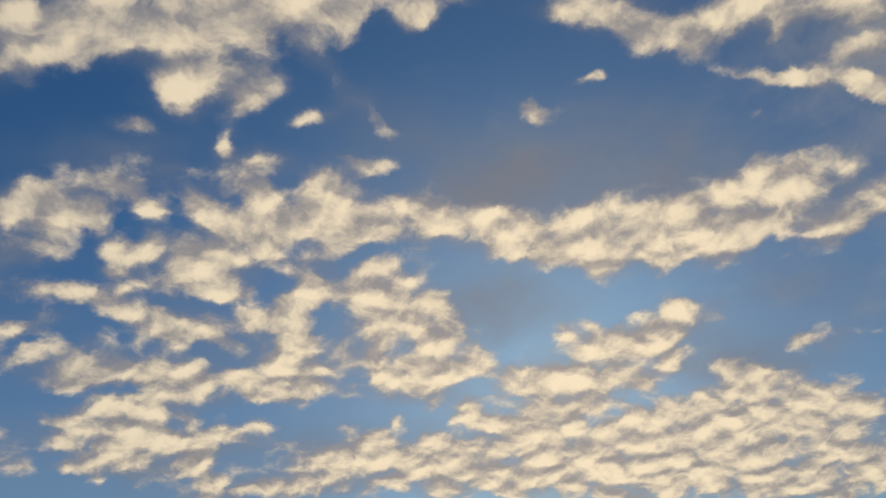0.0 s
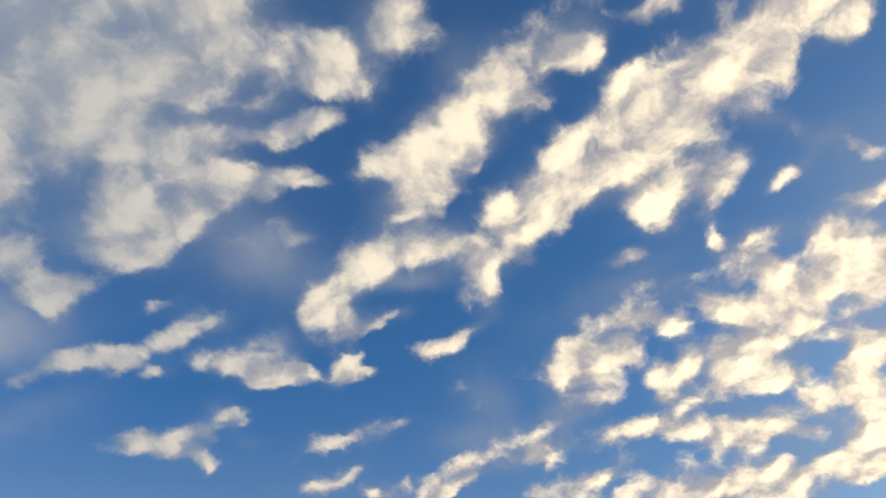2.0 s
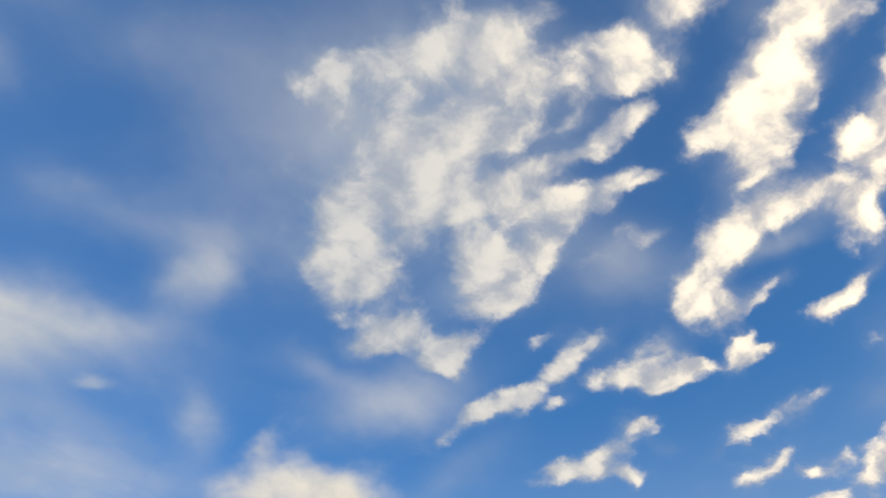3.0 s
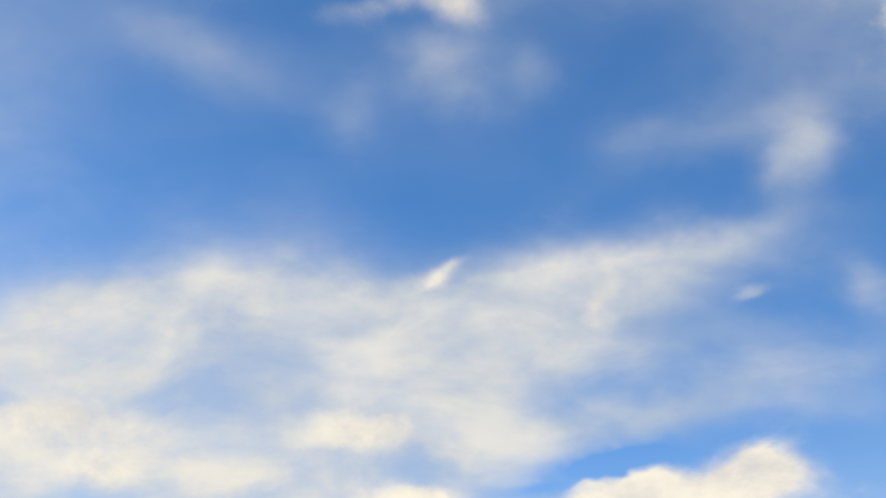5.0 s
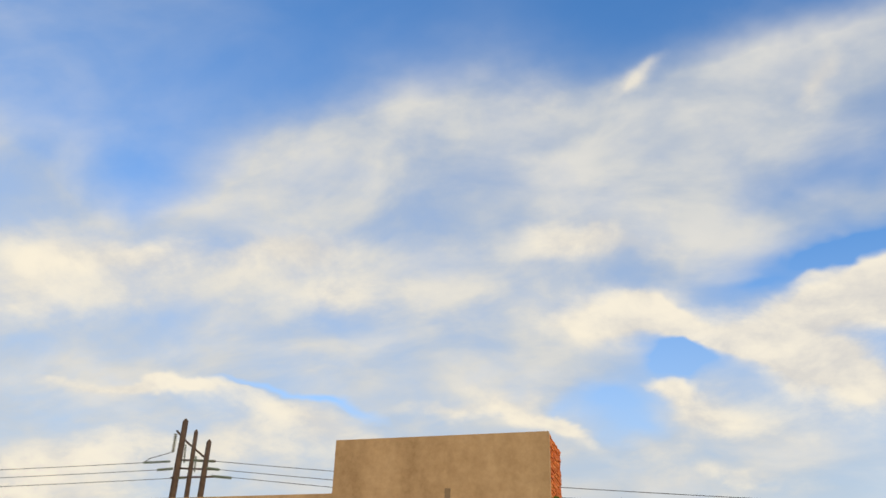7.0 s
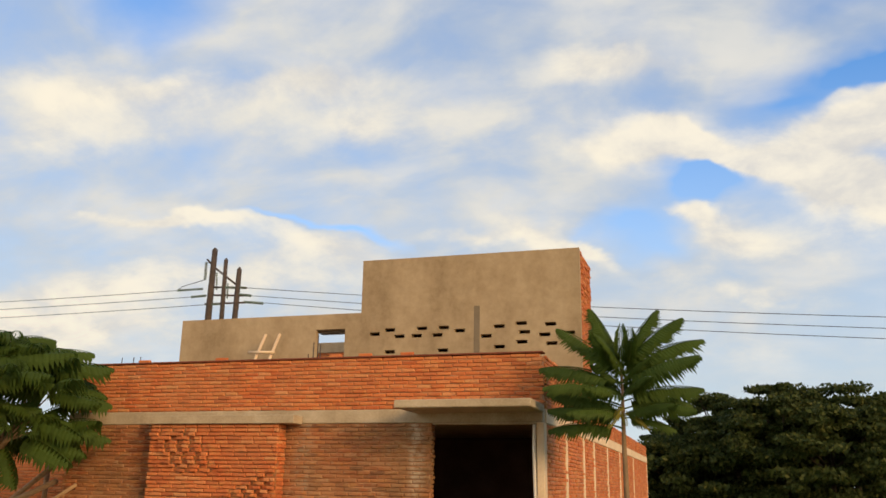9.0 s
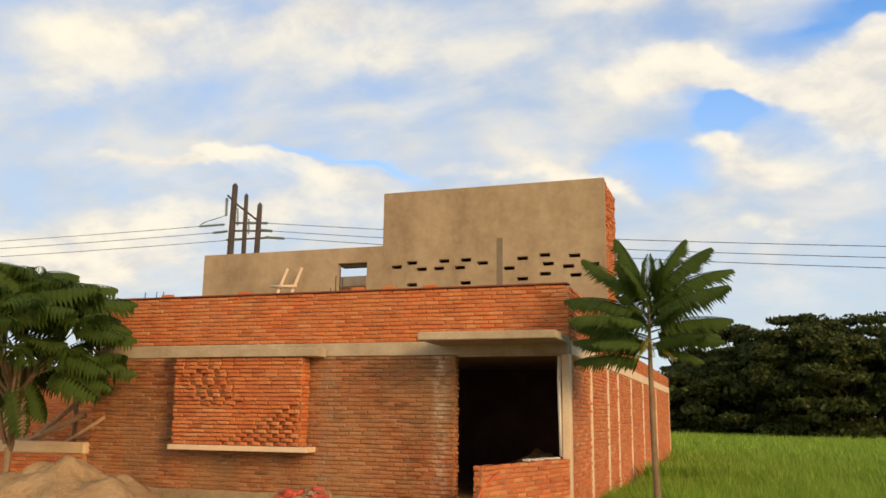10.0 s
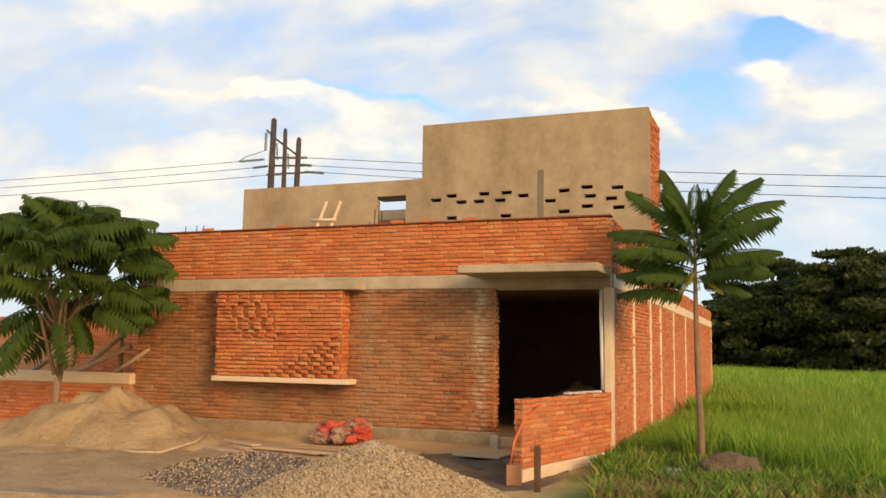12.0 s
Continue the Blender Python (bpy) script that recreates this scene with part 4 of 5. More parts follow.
def build_upper():
    holes = [(x - 0.12, x + 0.12, z - 0.04, z + 0.04) for x, z in HOLES]
    tower = wall_with_holes("wall_tower", TOWER_X, RIGHT, 2.5, TOWER_TOP, TOWER_Y, TOWER_Y + 0.16, holes, RENDER_COAT)
    setting(tower, "tan cement-rendered upper wall with brick-sized ventilation holes", "wall")
    low = wall_with_holes("wall_upper_step", -11.88, TOWER_X - 0.001, 2.5, STEP_TOP, TOWER_Y + 0.003, TOWER_Y + 0.163,
                          [(-8.34, -7.62, 4.05, 4.71)], RENDER_COAT)
    setting(low, "lower tan rendered upper wall with an open window hole", "wall")
    side = setting(box("wall_tower_side", RIGHT - 0.15, RIGHT - 0.02, TOWER_Y + 0.16, 19.1, 2.5, TOWER_TOP - 0.01, MORTAR),
                   "bare brick flank of the upper room", "wall")
    lay_bricks(side, along_side(RIGHT - 0.02, TOWER_Y + 0.17), 1.6, 2.9, TOWER_TOP - 0.02, seed=61)
    setting(box("wall_tower_rear", TOWER_X, RIGHT - 0.16, 18.95, 19.1, 2.5, TOWER_TOP - 0.01, MORTAR), "brick rear wall of the upper room", "wall")
    setting(box("wall_tower_end", TOWER_X + 0.002, TOWER_X + 0.14, TOWER_Y + 0.165, 18.95, 2.5, TOWER_TOP - 0.01, MORTAR), "brick end wall of the upper room", "wall")
    setting(box("roof_tower", TOWER_X + 0.14, RIGHT - 0.16, TOWER_Y + 0.17, 18.94, TOWER_TOP - 0.2, TOWER_TOP - 0.06, CONCRETE), "small concrete roof over the upper room", "roof")
    setting(box("window_lintel", -8.36, -7.60, TOWER_Y + 0.17, TOWER_Y + 0.42, 4.655, 4.78, DAMP), "dark shaded lintel behind the window hole", "beam")
    rear = setting(box("wall_roof_rear", -11.8, TOWER_X - 0.02, 21.0, 21.14, 2.5, 4.74, MORTAR), "low brick wall at the rear of the roof terrace", "wall")
    setting(box("coping_roof_rear", -11.8, TOWER_X - 0.02, 20.97, 21.17, 4.745, 5.02, CONCRETE), "grey concrete coping on the rear roof wall", "beam")
    lay_bricks(rear, along_x(-10.6, 21.0), 3.3, 4.2, 4.74, seed=62)
    stain = box("mortar_strip", -4.60, -4.47, TOWER_Y - 0.007, TOWER_Y - 0.001, 4.05, 5.10, DAMP, bevel=0.003)
    setting(stain, "dark damp mortar strip on the rendered wall", "wall")


build_upper()


def build_window_box():
    """The projecting brick screen with a pattern of set-back bricks."""
    x0, x1, y0 = -9.12, -6.68, FRONT - 0.34
    screen = thing("brick_screen", "projecting orange brick window screen with relief pattern", "window screen", (x0, y0, 0.80))
    w, h, d = x1 - x0, 1.46, 0.30
    bm = bmesh.new()
    add_box(bm, 0.0, w, 0.03, d - 0.01, 0.0, h)
    part("core", bm, SMEARED, screen)
    bm = bmesh.new()
    add_box(bm, -0.03, w + 0.17, -0.05, d - 0.01, -0.09, -0.003, 0.008)
    part("sill_slab", bm, COLUMN, screen, "thin pale concrete sill slab")
    bm = bmesh.new()
    add_box(bm, -0.06, w + 0.30, -0.06, d - 0.02, h + 0.003, h + 0.14, 0.008)
    part("head_slab", bm, CONCRETE, screen, "thin grey concrete head slab")

    def relief(x, z):
        u, v = x / w, z / h
        upper = 0.03 < u < 0.6 and 0.46 < v < 0.95 and 0.02 < u + 0.55 * (v - 0.95) * -1 + 0.0 and abs((u - 0.28) + 0.45 * (v - 0.72)) < 0.20
        lower = u > 0.35 and v < 0.02 + 0.72 * (u - 0.33)
        if upper or lower:
            return 0.05 if (int(math.floor(x / (PITCH * 0.5))) + int(z / 0.0664)) % 2 else -0.03
        return 0.0

    lay_bricks(screen, Matrix.Translation((0, 0.03, 0)), w, 0.0, h, proud=0.035, rough=0.004, seed=71, extra=relief, half=lambda x, z: relief(x, z) != 0)
    lay_bricks(screen, Matrix.Translation((w - 0.002, 0.04, 0)) @ pose(0, 0, 0, 0, 0, 90), d - 0.06, 0.0, h, limit=60, proud=0.02, seed=72)


build_window_box()


def build_low_wall():
    """The short wall that runs out from the corner column."""
    a0, b0 = Vector((-2.99, 10.44, 0)), Vector((-2.36, 13.03, 0))
    run = (b0 - a0).length
    # local x runs from the free end to the column, the face looks to the yard
    turn = math.atan2((b0 - a0).y, (b0 - a0).x)
    m = Matrix.Translation(a0) @ pose(0, 0, 0, 0, 0, math.degrees(turn))
    bm = bmesh.new()
    add_box(bm, 0.02, run, -0.045, 0.045, -0.2, 0.69)
    wall = part("low_wall", bm, MORTAR)
    wall.matrix_world = m
    setting(wall, "short orange brick wall beside the doorway", "wall")
    lay_bricks(wall, Matrix.Translation((0, -0.045, 0)), run, -0.13, 0.715, limit=200, proud=0.02, seed=81)
    lay_bricks(wall, Matrix.Translation((run, 0.045, 0)) @ pose(0, 0, 0, 0, 0, 180), run, -0.13, 0.715, limit=200, proud=0.02, seed=82)
    lay_bricks(wall, Matrix.Translation((0.02, 0.06, 0)) @ pose(0, 0, 0, 0, 0, -90), 0.12, -0.13, 0.715, limit=40, proud=0.02, seed=83)
    bm = bmesh.new()
    add_box(bm, -0.03, run, -0.09, 0.09, -0.6, -0.135, 0.015)
    foot = part("low_wall_footing", bm, COLUMN)
    foot.matrix_world = m
    setting(foot, "pale concrete footing of the short wall", "footing")
    for x, z, w in ((1.35, 0.72, 0.1), (1.52, 0.722, 0.16), (1.75, 0.72, 0.12), (2.05, 0.72, 0.2), (2.3, 0.72, 0.14)):
        bm = bmesh.new()
        add_box(bm, -w / 2, w / 2, -0.04, 0.04, 0.0, 0.03, 0.008)
        for v in bm.verts:
            v.co += Vector((noise.noise(v.co * 30), noise.noise(v.co * 31), noise.noise(v.co * 29))) * 0.012
        lump = part("mortar_lump", bm, RUBBLE)
        lump.matrix_world = m @ pose(x, 0, z, 0, 0, x * 70)
        tagged(lump, "pale mortar crumb lying on the short wall", "rubble", "mortar crumbs")


build_low_wall()


def build_left_side():
    low = setting(box("garden_wall", -22.0, LEFT - 0.02, FRONT - 0.10, FRONT + 0.06, -0.4, 0.56, MORTAR),
                  "low brick boundary wall with a plaster cap", "wall")
    lay_bricks(low, along_x(-22.0, FRONT - 0.10), 22.0 + LEFT - 0.02, -0.2, 0.56, seed=91, first=lambda x, z: x > 6.5)
    setting(box("garden_wall_cap", -22.0, LEFT + 0.02, FRONT - 0.14, FRONT + 0.08, 0.562, 0.78, PLASTER_CAP, bevel=0.03),
            "pale plaster cap on the low brick wall", "wall")
    back = setting(box("recess_wall", -22.0, LEFT - 0.02, 16.2, 16.34, -0.4, 1.95, MORTAR), "brick wall standing back behind the low wall", "wall")
    lay_bricks(back, along_x(-15.5, 16.2), 4.3, 0.3, 1.95, seed=92)
    # scaffold props and braces leaning behind the low wall
    def prop(points, r, label, name="timber_prop"):
        tagged(tube(name, points, r, WOOD, sides=7), label, "timber prop", "timber props")
    prop([(-11.35, 13.5, -0.1), (-11.33, 13.5, 2.2)], 0.05, "upright round timber prop beside the brick wall")
    prop([(-12.2, 13.9, -0.1), (-12.2, 13.9, 2.0)], 0.05, "upright round timber prop beside the brick wall")
    prop([(-13.9, 13.5, 0.35), (-11.5, 13.35, 1.28)], 0.055, "slanting round timber brace behind the low wall")
    prop([(-13.3, 13.6, 0.5), (-11.55, 13.6, 1.75)], 0.05, "slanting round timber brace behind the low wall")
    prop([(-12.2, 13.3, 0.55), (-10.75, 12.98, 1.22)], 0.035, "thin slanting stick against the brick wall")
    prop([(-14.9, 13.6, 0.3), (-12.9, 13.5, 1.45)], 0.06, "slanting round timber brace behind the low wall")


build_left_side()

# ---- poles and cables behind the house ----
def discs(name, start, end, count, radius, parent):
    """A string of insulator discs between two places."""
    a0, b0 = Vector(start), Vector(end)
    verts, faces = tube_mesh([a0, b0], 0.03, 5)
    for i in range(count):
        t = (i + 0.2) / count
        v, f = tube_mesh([a0.lerp(b0, t), a0.lerp(b0, t + 0.45 / count)], [radius, radius * 0.6], 8)
        faces += [tuple(k + len(verts) for k in ff) for ff in f]
        verts += v
    raw(name, verts, faces, INSULATOR, parent, "string of grey green disc insulators")


def build_poles():
    y = 52.0
    spec = [((-33.15, 52.0, 17.40), (-33.23, 52.0, 12.52), 0.21), ((-32.18, 52.0, 16.58), (-32.16, 52.0, 12.46), 0.15), ((-31.05, 52.0, 15.84), (-31.11, 52.0, 12.40), 0.18)]
    made = []
    for top, low, r in spec:
        top, low = Vector(top), Vector(low)
        foot = low + (low - top) * ((low.z + 0.4) / (top.z - low.z))
        pole = thing("utility_pole", "dark weathered utility pole carrying power cables", "utility pole", foot, "power line poles")
        tube("shaft", [(0, 0, 0), (low + (top - low) * 0.2) - foot, top - foot], [r * 1.3, r * 1.1, r * 0.95], POLE_MAT, pole, sides=10)
        v, f = tube_mesh([top - foot, top - foot + Vector((0, 0, 0.18))], [r * 1.0, r * 0.3], 10)
        raw("cap", v, f, POLE_MAT, pole)
        made.append((pole, foot))

    def local(p, k):
        return Vector(p) - made[k][1]

    first, third = made[0][0], made[2][0]
    for p0, p1 in (((-33.36, 52.0, 14.69), (-30.37, 52.0, 14.49)), ((-33.43, 52.0, 14.12), (-30.57, 52.0, 13.94)), ((-33.59, 52.0, 13.48), (-30.33, 52.0, 13.44))):
        tube("crossarm", [local(p0, 0), local(p1, 0)], 0.07, POLE_MAT, first, "dark crossarm")
    tube("brace", [local((-33.73, 52.0, 16.75), 0), local((-32.86, 52.0, 15.97), 0), local((-31.19, 52.0, 14.75), 0)], 0.07, POLE_MAT, first, "slanting brace between the poles")
    discs("hanging_insulator", local((-33.77, 52.0, 16.54), 0), local((-33.76, 52.0, 15.22), 0), 9, 0.13, first)
    discs("hanging_insulator", local((-32.85, 52.0, 15.73), 0), local((-32.75, 52.0, 14.45), 0), 8, 0.09, first)
    discs("hanging_insulator", local((-31.89, 52.0, 14.88), 0), local((-31.84, 52.0, 13.78), 0), 8, 0.09, first)
    tube("jumper", [local((-35.92, 52.0, 14.62), 0), local((-35.46, 52.0, 14.88), 0), local((-34.56, 52.0, 15.07), 0), local((-33.76, 52.0, 15.26), 0)], 0.025, WIRE, first, "thin looped jumper cable")
    for p0, p1 in (((-35.92, 52.0, 14.58), (-33.83, 52.0, 14.60)), ((-34.75, 52.0, 14.04), (-33.53, 52.0, 14.09)), ((-33.50, 52.0, 13.43), (-32.38, 52.0, 13.45))):
        discs("insulator_string", local(p0, 0), local(p1, 0), 12, 0.10, first)
    for p0, p1 in (((-32.20, 52.0, 14.61), (-30.37, 52.0, 14.49)), ((-31.12, 52.0, 14.06), (-29.94, 52.0, 13.90)), ((-30.47, 52.0, 13.49), (-28.94, 52.0, 13.31))):
        discs("insulator_string", local(p0, 2), local(p1, 2), 12, 0.11, third)

    def cable(x0, z0, x1, z1, sag, radius=0.022):
        pts = []
        for i in range(25):
            t = i / 24
            pts.append((x0 + (x1 - x0) * t, y, z0 + (z1 - z0) * t - sag * 4 * t * (1 - t)))
        tagged(tube("power_cable", pts, radius, WIRE, sides=5), "thin dark power cable strung between poles", "cable", "power cables")
    cable(-73.14, 14.64, -35.92, 14.58, 0.15)
    cable(-73.75, 13.97, -34.75, 14.04, 0.15)
    cable(-74.40, 13.28, -33.50, 13.43, 0.15)
    cable(-30.37, 14.49, 21.22, 10.01, 0.35)
    cable(-29.94, 13.90, 21.05, 9.36, 0.35)
    cable(-28.94, 13.35, 20.71, 8.77, 0.35)


build_poles()


# ---- saplings ----
def frond_data(name, length, pairs, droop, wide, seed, mat, broad=0.9):
    """A pinnate leaf along local +x that arches over; leaflets hang from both sides of its stalk."""
    rng = random.Random(seed)
    verts, faces = [], []
    stations = [0.0, 0.06] + [0.13 + 0.87 * k / (pairs - 1) for k in range(pairs)]
    axis = [Vector((length * (t - 0.06 * droop * t * t), length * 0.03 * math.sin(t * 3 + seed), length * (0.10 * t - 0.26 * droop * t * t))) for t in stations]
    ring = 4
    v, f = tube_mesh(axis, [0.012 * (1 - 0.75 * t) for t in stations], ring)
    verts += v
    faces += f
    for k in range(pairs):
        t, p = stations[k + 2], axis[k + 2]
        d = (axis[k + 2] - axis[k + 1]).normalized()
        size = wide * (0.55 + 0.45 * math.sin(min(1.0, t * 1.1) * math.pi) ** 0.5 if t < 0.9 else 0.55 - 2.0 * (t - 0.9)) * rng.uniform(0.88, 1.1)
        corners = range((k + 2) * ring, (k + 3) * ring)
        for side in (-1, 1):
            root = max(corners, key=lambda q: verts[q].y * side)
            out = Vector((0.22, side * 0.8, 0)).normalized()
            fall = rng.uniform(0.7, 0.95)
            w = length / pairs * broad
            mid = p + out * size * 0.34 + Vector((0.02, 0, -0.16 * size))
            low = p + out * size * 0.46 + Vector((0.05 * size, 0, -0.5 * size * fall))
            tip = p + out * size * 0.48 + Vector((0.12 * size, 0, -fall * size))
            b = len(verts)
            drop = Vector((0, 0, -0.012))
            verts += [mid + d * w * 0.5 + drop, mid, mid - d * w * 0.5 + drop, low + d * w * 0.5 + drop, low, low - d * w * 0.5 + drop, tip]
            faces += [(root, b, b + 1), (root, b + 1, b + 2), (b + 1, b, b + 3, b + 4), (b + 2, b + 1, b + 4, b + 5), (b + 4, b + 3, b + 6), (b + 4, b + 6, b + 5)]
    data = bpy.data.meshes.new(name)
    data.from_pydata([tuple(q) for q in verts], [], faces)
    data.materials.append(mat)
    return data


FRONDS = [frond_data("frond", 1.0, 24, dr, 0.31, s, FROND, 0.95) for s, dr in ((1, 1.0), (2, 1.25), (3, 1.5), (4, 0.8))]
FRONDS_OLD = [frond_data("frond", 1.0, 22, 1.2, 0.2, 9, FROND_OLD)]
FRONDS_LEFT = [frond_data("frond", 1.0, 12, dr, 0.46, s, FROND, 1.02) for s, dr in ((11, 0.7), (12, 1.0), (13, 1.3))]


def hang_frond(tree, data, place, turn, lift, size, roll=0.0):
    ob = new("frond", data)
    ob.parent = tree
    ob.matrix_local = Matrix.Translation(place) @ pose(0, 0, 0, 0, 0, turn) @ pose(0, 0, 0, 0, -lift, 0) @ pose(0, 0, 0, roll, 0, 0) @ Matrix.Scale(size, 4)
    return ob


def build_right_sapling():
    rng = random.Random(5)
    x, y = -1.0, 12.48
    base = lie(x, y) - 0.03
    tree = thing("sapling", "slim young tree with dark feathery fronds on a bare stem", "tree", (x, y, base))
    tube("trunk", [(0, 0, 0), (0.01, 0, 0.5), (-0.02, 0, 1.4), (-0.03, 0, 2.2), (-0.03, 0, 3.42)], [0.065, 0.05, 0.042, 0.035, 0.018], BARK, tree, "pale slender trunk", sides=10)
    # heading (0 is to the right as seen from the road), lift, length, height on the stem
    leaves = [(8, 59, 1.08, 3.38), (-10, 44, 1.22, 3.36), (6, 33, 1.34, 3.28), (-14, 14, 1.26, 3.16), (10, 8, 1.22, 2.98), (-8, 5, 1.1, 2.8), (14, -4, 0.8, 2.66),
              (172, 62, 1.08, 3.38), (188, 40, 1.22, 3.3), (174, 19, 1.32, 3.16), (190, 13, 1.2, 3.0), (170, 9, 1.18, 2.84), (184, 6, 1.16, 2.68), (176, 3, 1.15, 2.52),
              (40, 50, 1.0, 3.34), (140, 48, 1.0, 3.34), (-60, 48, 0.85, 3.3), (-120, 46, 0.85, 3.3), (65, 20, 1.0, 3.1), (115, 18, 1.0, 3.0),
              (-55, 12, 0.9, 3.0), (-125, 12, 0.9, 2.95), (35, 10, 1.1, 2.9), (150, 10, 1.1, 2.8), (-35, 6, 0.95, 2.72), (215, 6, 0.95, 2.7), (95, 70, 0.8, 3.4), (-90, 65, 0.7, 3.4)]
    for k, (turn, lift, size, z) in enumerate(leaves):
        hang_frond(tree, FRONDS[k % 4], (-0.03, 0, z - 0.06), turn + rng.uniform(-6, 6), lift + 9 + rng.uniform(-2, 2), size * 0.95, rng.uniform(-12, 12))
    for k in range(14):
        hang_frond(tree, FRONDS[k % 4], (-0.03, 0, 2.95 + 0.034 * k), k * 137.5, 36 + 2.2 * k, 0.55 + 0.03 * (k % 4), rng.uniform(-15, 15))
    for turn, z, size in ((200, 2.75, 0.42), (240, 2.7, 0.45), (-20, 2.72, 0.5), (255, 2.8, 0.42), (-75, 2.7, 0.4)):
        tagged(hang_frond(tree, FRONDS_OLD[0], (-0.03, 0, z), turn, -22, size), "yellowing hanging frond")


build_right_sapling()


def build_left_tree():
    rng = random.Random(8)
    x, y = -11.5, 11.55
    base = lie(x, y) - 0.03
    tree = thing("young_tree", "bushy young tree with large dark feathery leaves", "tree", (x, y, base))
    tube("trunk", [(0, 0, 0), (0.03, 0, 0.5), (0.05, 0, 0.98)], [0.075, 0.062, 0.06], BARK, tree, "pale trunk forking low", sides=9)
    count, wide, n = 24, 1.12, 0
    for k in range(count):
        # stems fork low and end in whorls of leaves over a shallow dome
        ang = k * 2.4 + rng.uniform(-0.25, 0.25)
        r = wide * math.sqrt((k + 0.4) / count)
        end = Vector((math.cos(ang) * r + 0.1, math.sin(ang) * r, 3.78 - 0.8 * (r / wide) ** 2 - (0.75 if k % 3 == 1 and k > 8 else 0.0) + rng.uniform(-0.12, 0.12)))
        low = Vector((math.cos(ang) * 0.06 + 0.05, math.sin(ang) * 0.06, 0.98 + rng.uniform(-0.06, 0.1)))
        mid = Vector((math.cos(ang) * (0.10 + r * 0.22), math.sin(ang) * (0.10 + r * 0.22), 1.9 + rng.uniform(-0.2, 0.3)))
        if k % 6 == 0:
            tube("limb", [low, mid, end], [0.036, 0.027, 0.012], BARK, tree, sides=6)
        else:
            tube("limb", [Vector((0.05, 0, 1.7 + 0.05 * (k % 5))), mid + Vector((0, 0, 0.25)), end], [0.026, 0.02, 0.01], BARK, tree, sides=6)
        for q in range(7):
            turn = math.degrees(ang) + (q - 3) * 46 + rng.uniform(-14, 14)
            outer = abs(q - 3) < 2
            hang_frond(tree, FRONDS_LEFT[n % 3], end, turn, rng.uniform(-18, 22) if outer else rng.uniform(0, 38), rng.uniform(0.85, 1.12) * (1.0 if outer else 0.82), rng.uniform(-14, 14))
            n += 1
    # a few low leaves droop beside the stems
    for place, turn, lift, size in (((-0.35, -0.1, 1.75), 190, -38, 1.0), ((-0.4, 0.1, 1.6), 160, -30, 1.05), ((-0.5, -0.2, 1.5), 205, -45, 0.9), ((-0.6, 0, 1.9), 180, -20, 1.05),
                                    ((0.22, -0.1, 1.75), -20, -62, 0.95), ((0.3, 0.05, 1.8), 10, -48, 0.8), ((0.9, -0.1, 1.95), 0, -22, 1.0), ((0.8, 0.1, 2.05), 15, -12, 1.05)):
        place = (place[0], place[1], place[2] + 0.34)
        hang_frond(tree, FRONDS_LEFT[n % 3], place, turn, lift, size, rng.uniform(-10, 10))
        tube("limb", [(0.05, 0, 1.5), (place[0] * 0.5, place[1], place[2] - 0.15), place], [0.018, 0.014, 0.01], BARK, tree, sides=5)
        n += 1


build_left_tree()


# ---- field, weeds and far trees ----
def tufts(name, places, high, wide, mat, label, category, lean=0.35, seed=1, blades=1):
    rng = np.random.default_rng(seed)
    verts, faces = [], []
    for x, y, k in places:
        z = lie(x, y) - 0.02
        for _ in range(blades):
            h = high * k * rng.uniform(0.6, 1.25)
            a0, b0 = rng.uniform(0, 2 * math.pi), rng.uniform(0, 2 * math.pi)
            dx, dy = math.cos(a0) * wide * k, math.sin(a0) * wide * k
            lx, ly = math.cos(b0) * h * lean * rng.uniform(0.2, 1), math.sin(b0) * h * lean * rng.uniform(0.2, 1)
            px, py = x + rng.uniform(-0.06, 0.06) * k, y + rng.uniform(-0.06, 0.06) * k
            n = len(verts)
            verts += [(px - dx, py - dy, z), (px + dx, py + dy, z), (px + dx * 0.8 + lx * 0.4, py + dy * 0.8 + ly * 0.4, z + h * 0.6),
                      (px - dx * 0.8 + lx * 0.4, py - dy * 0.8 + ly * 0.4, z + h * 0.6), (px + lx, py + ly, z + h)]
            faces += [(n, n + 1, n + 2, n + 3), (n + 3, n + 2, n + 4)]
    ob = raw(name, verts, faces, mat)
    tagged(ob, label, category, kind="stuff")


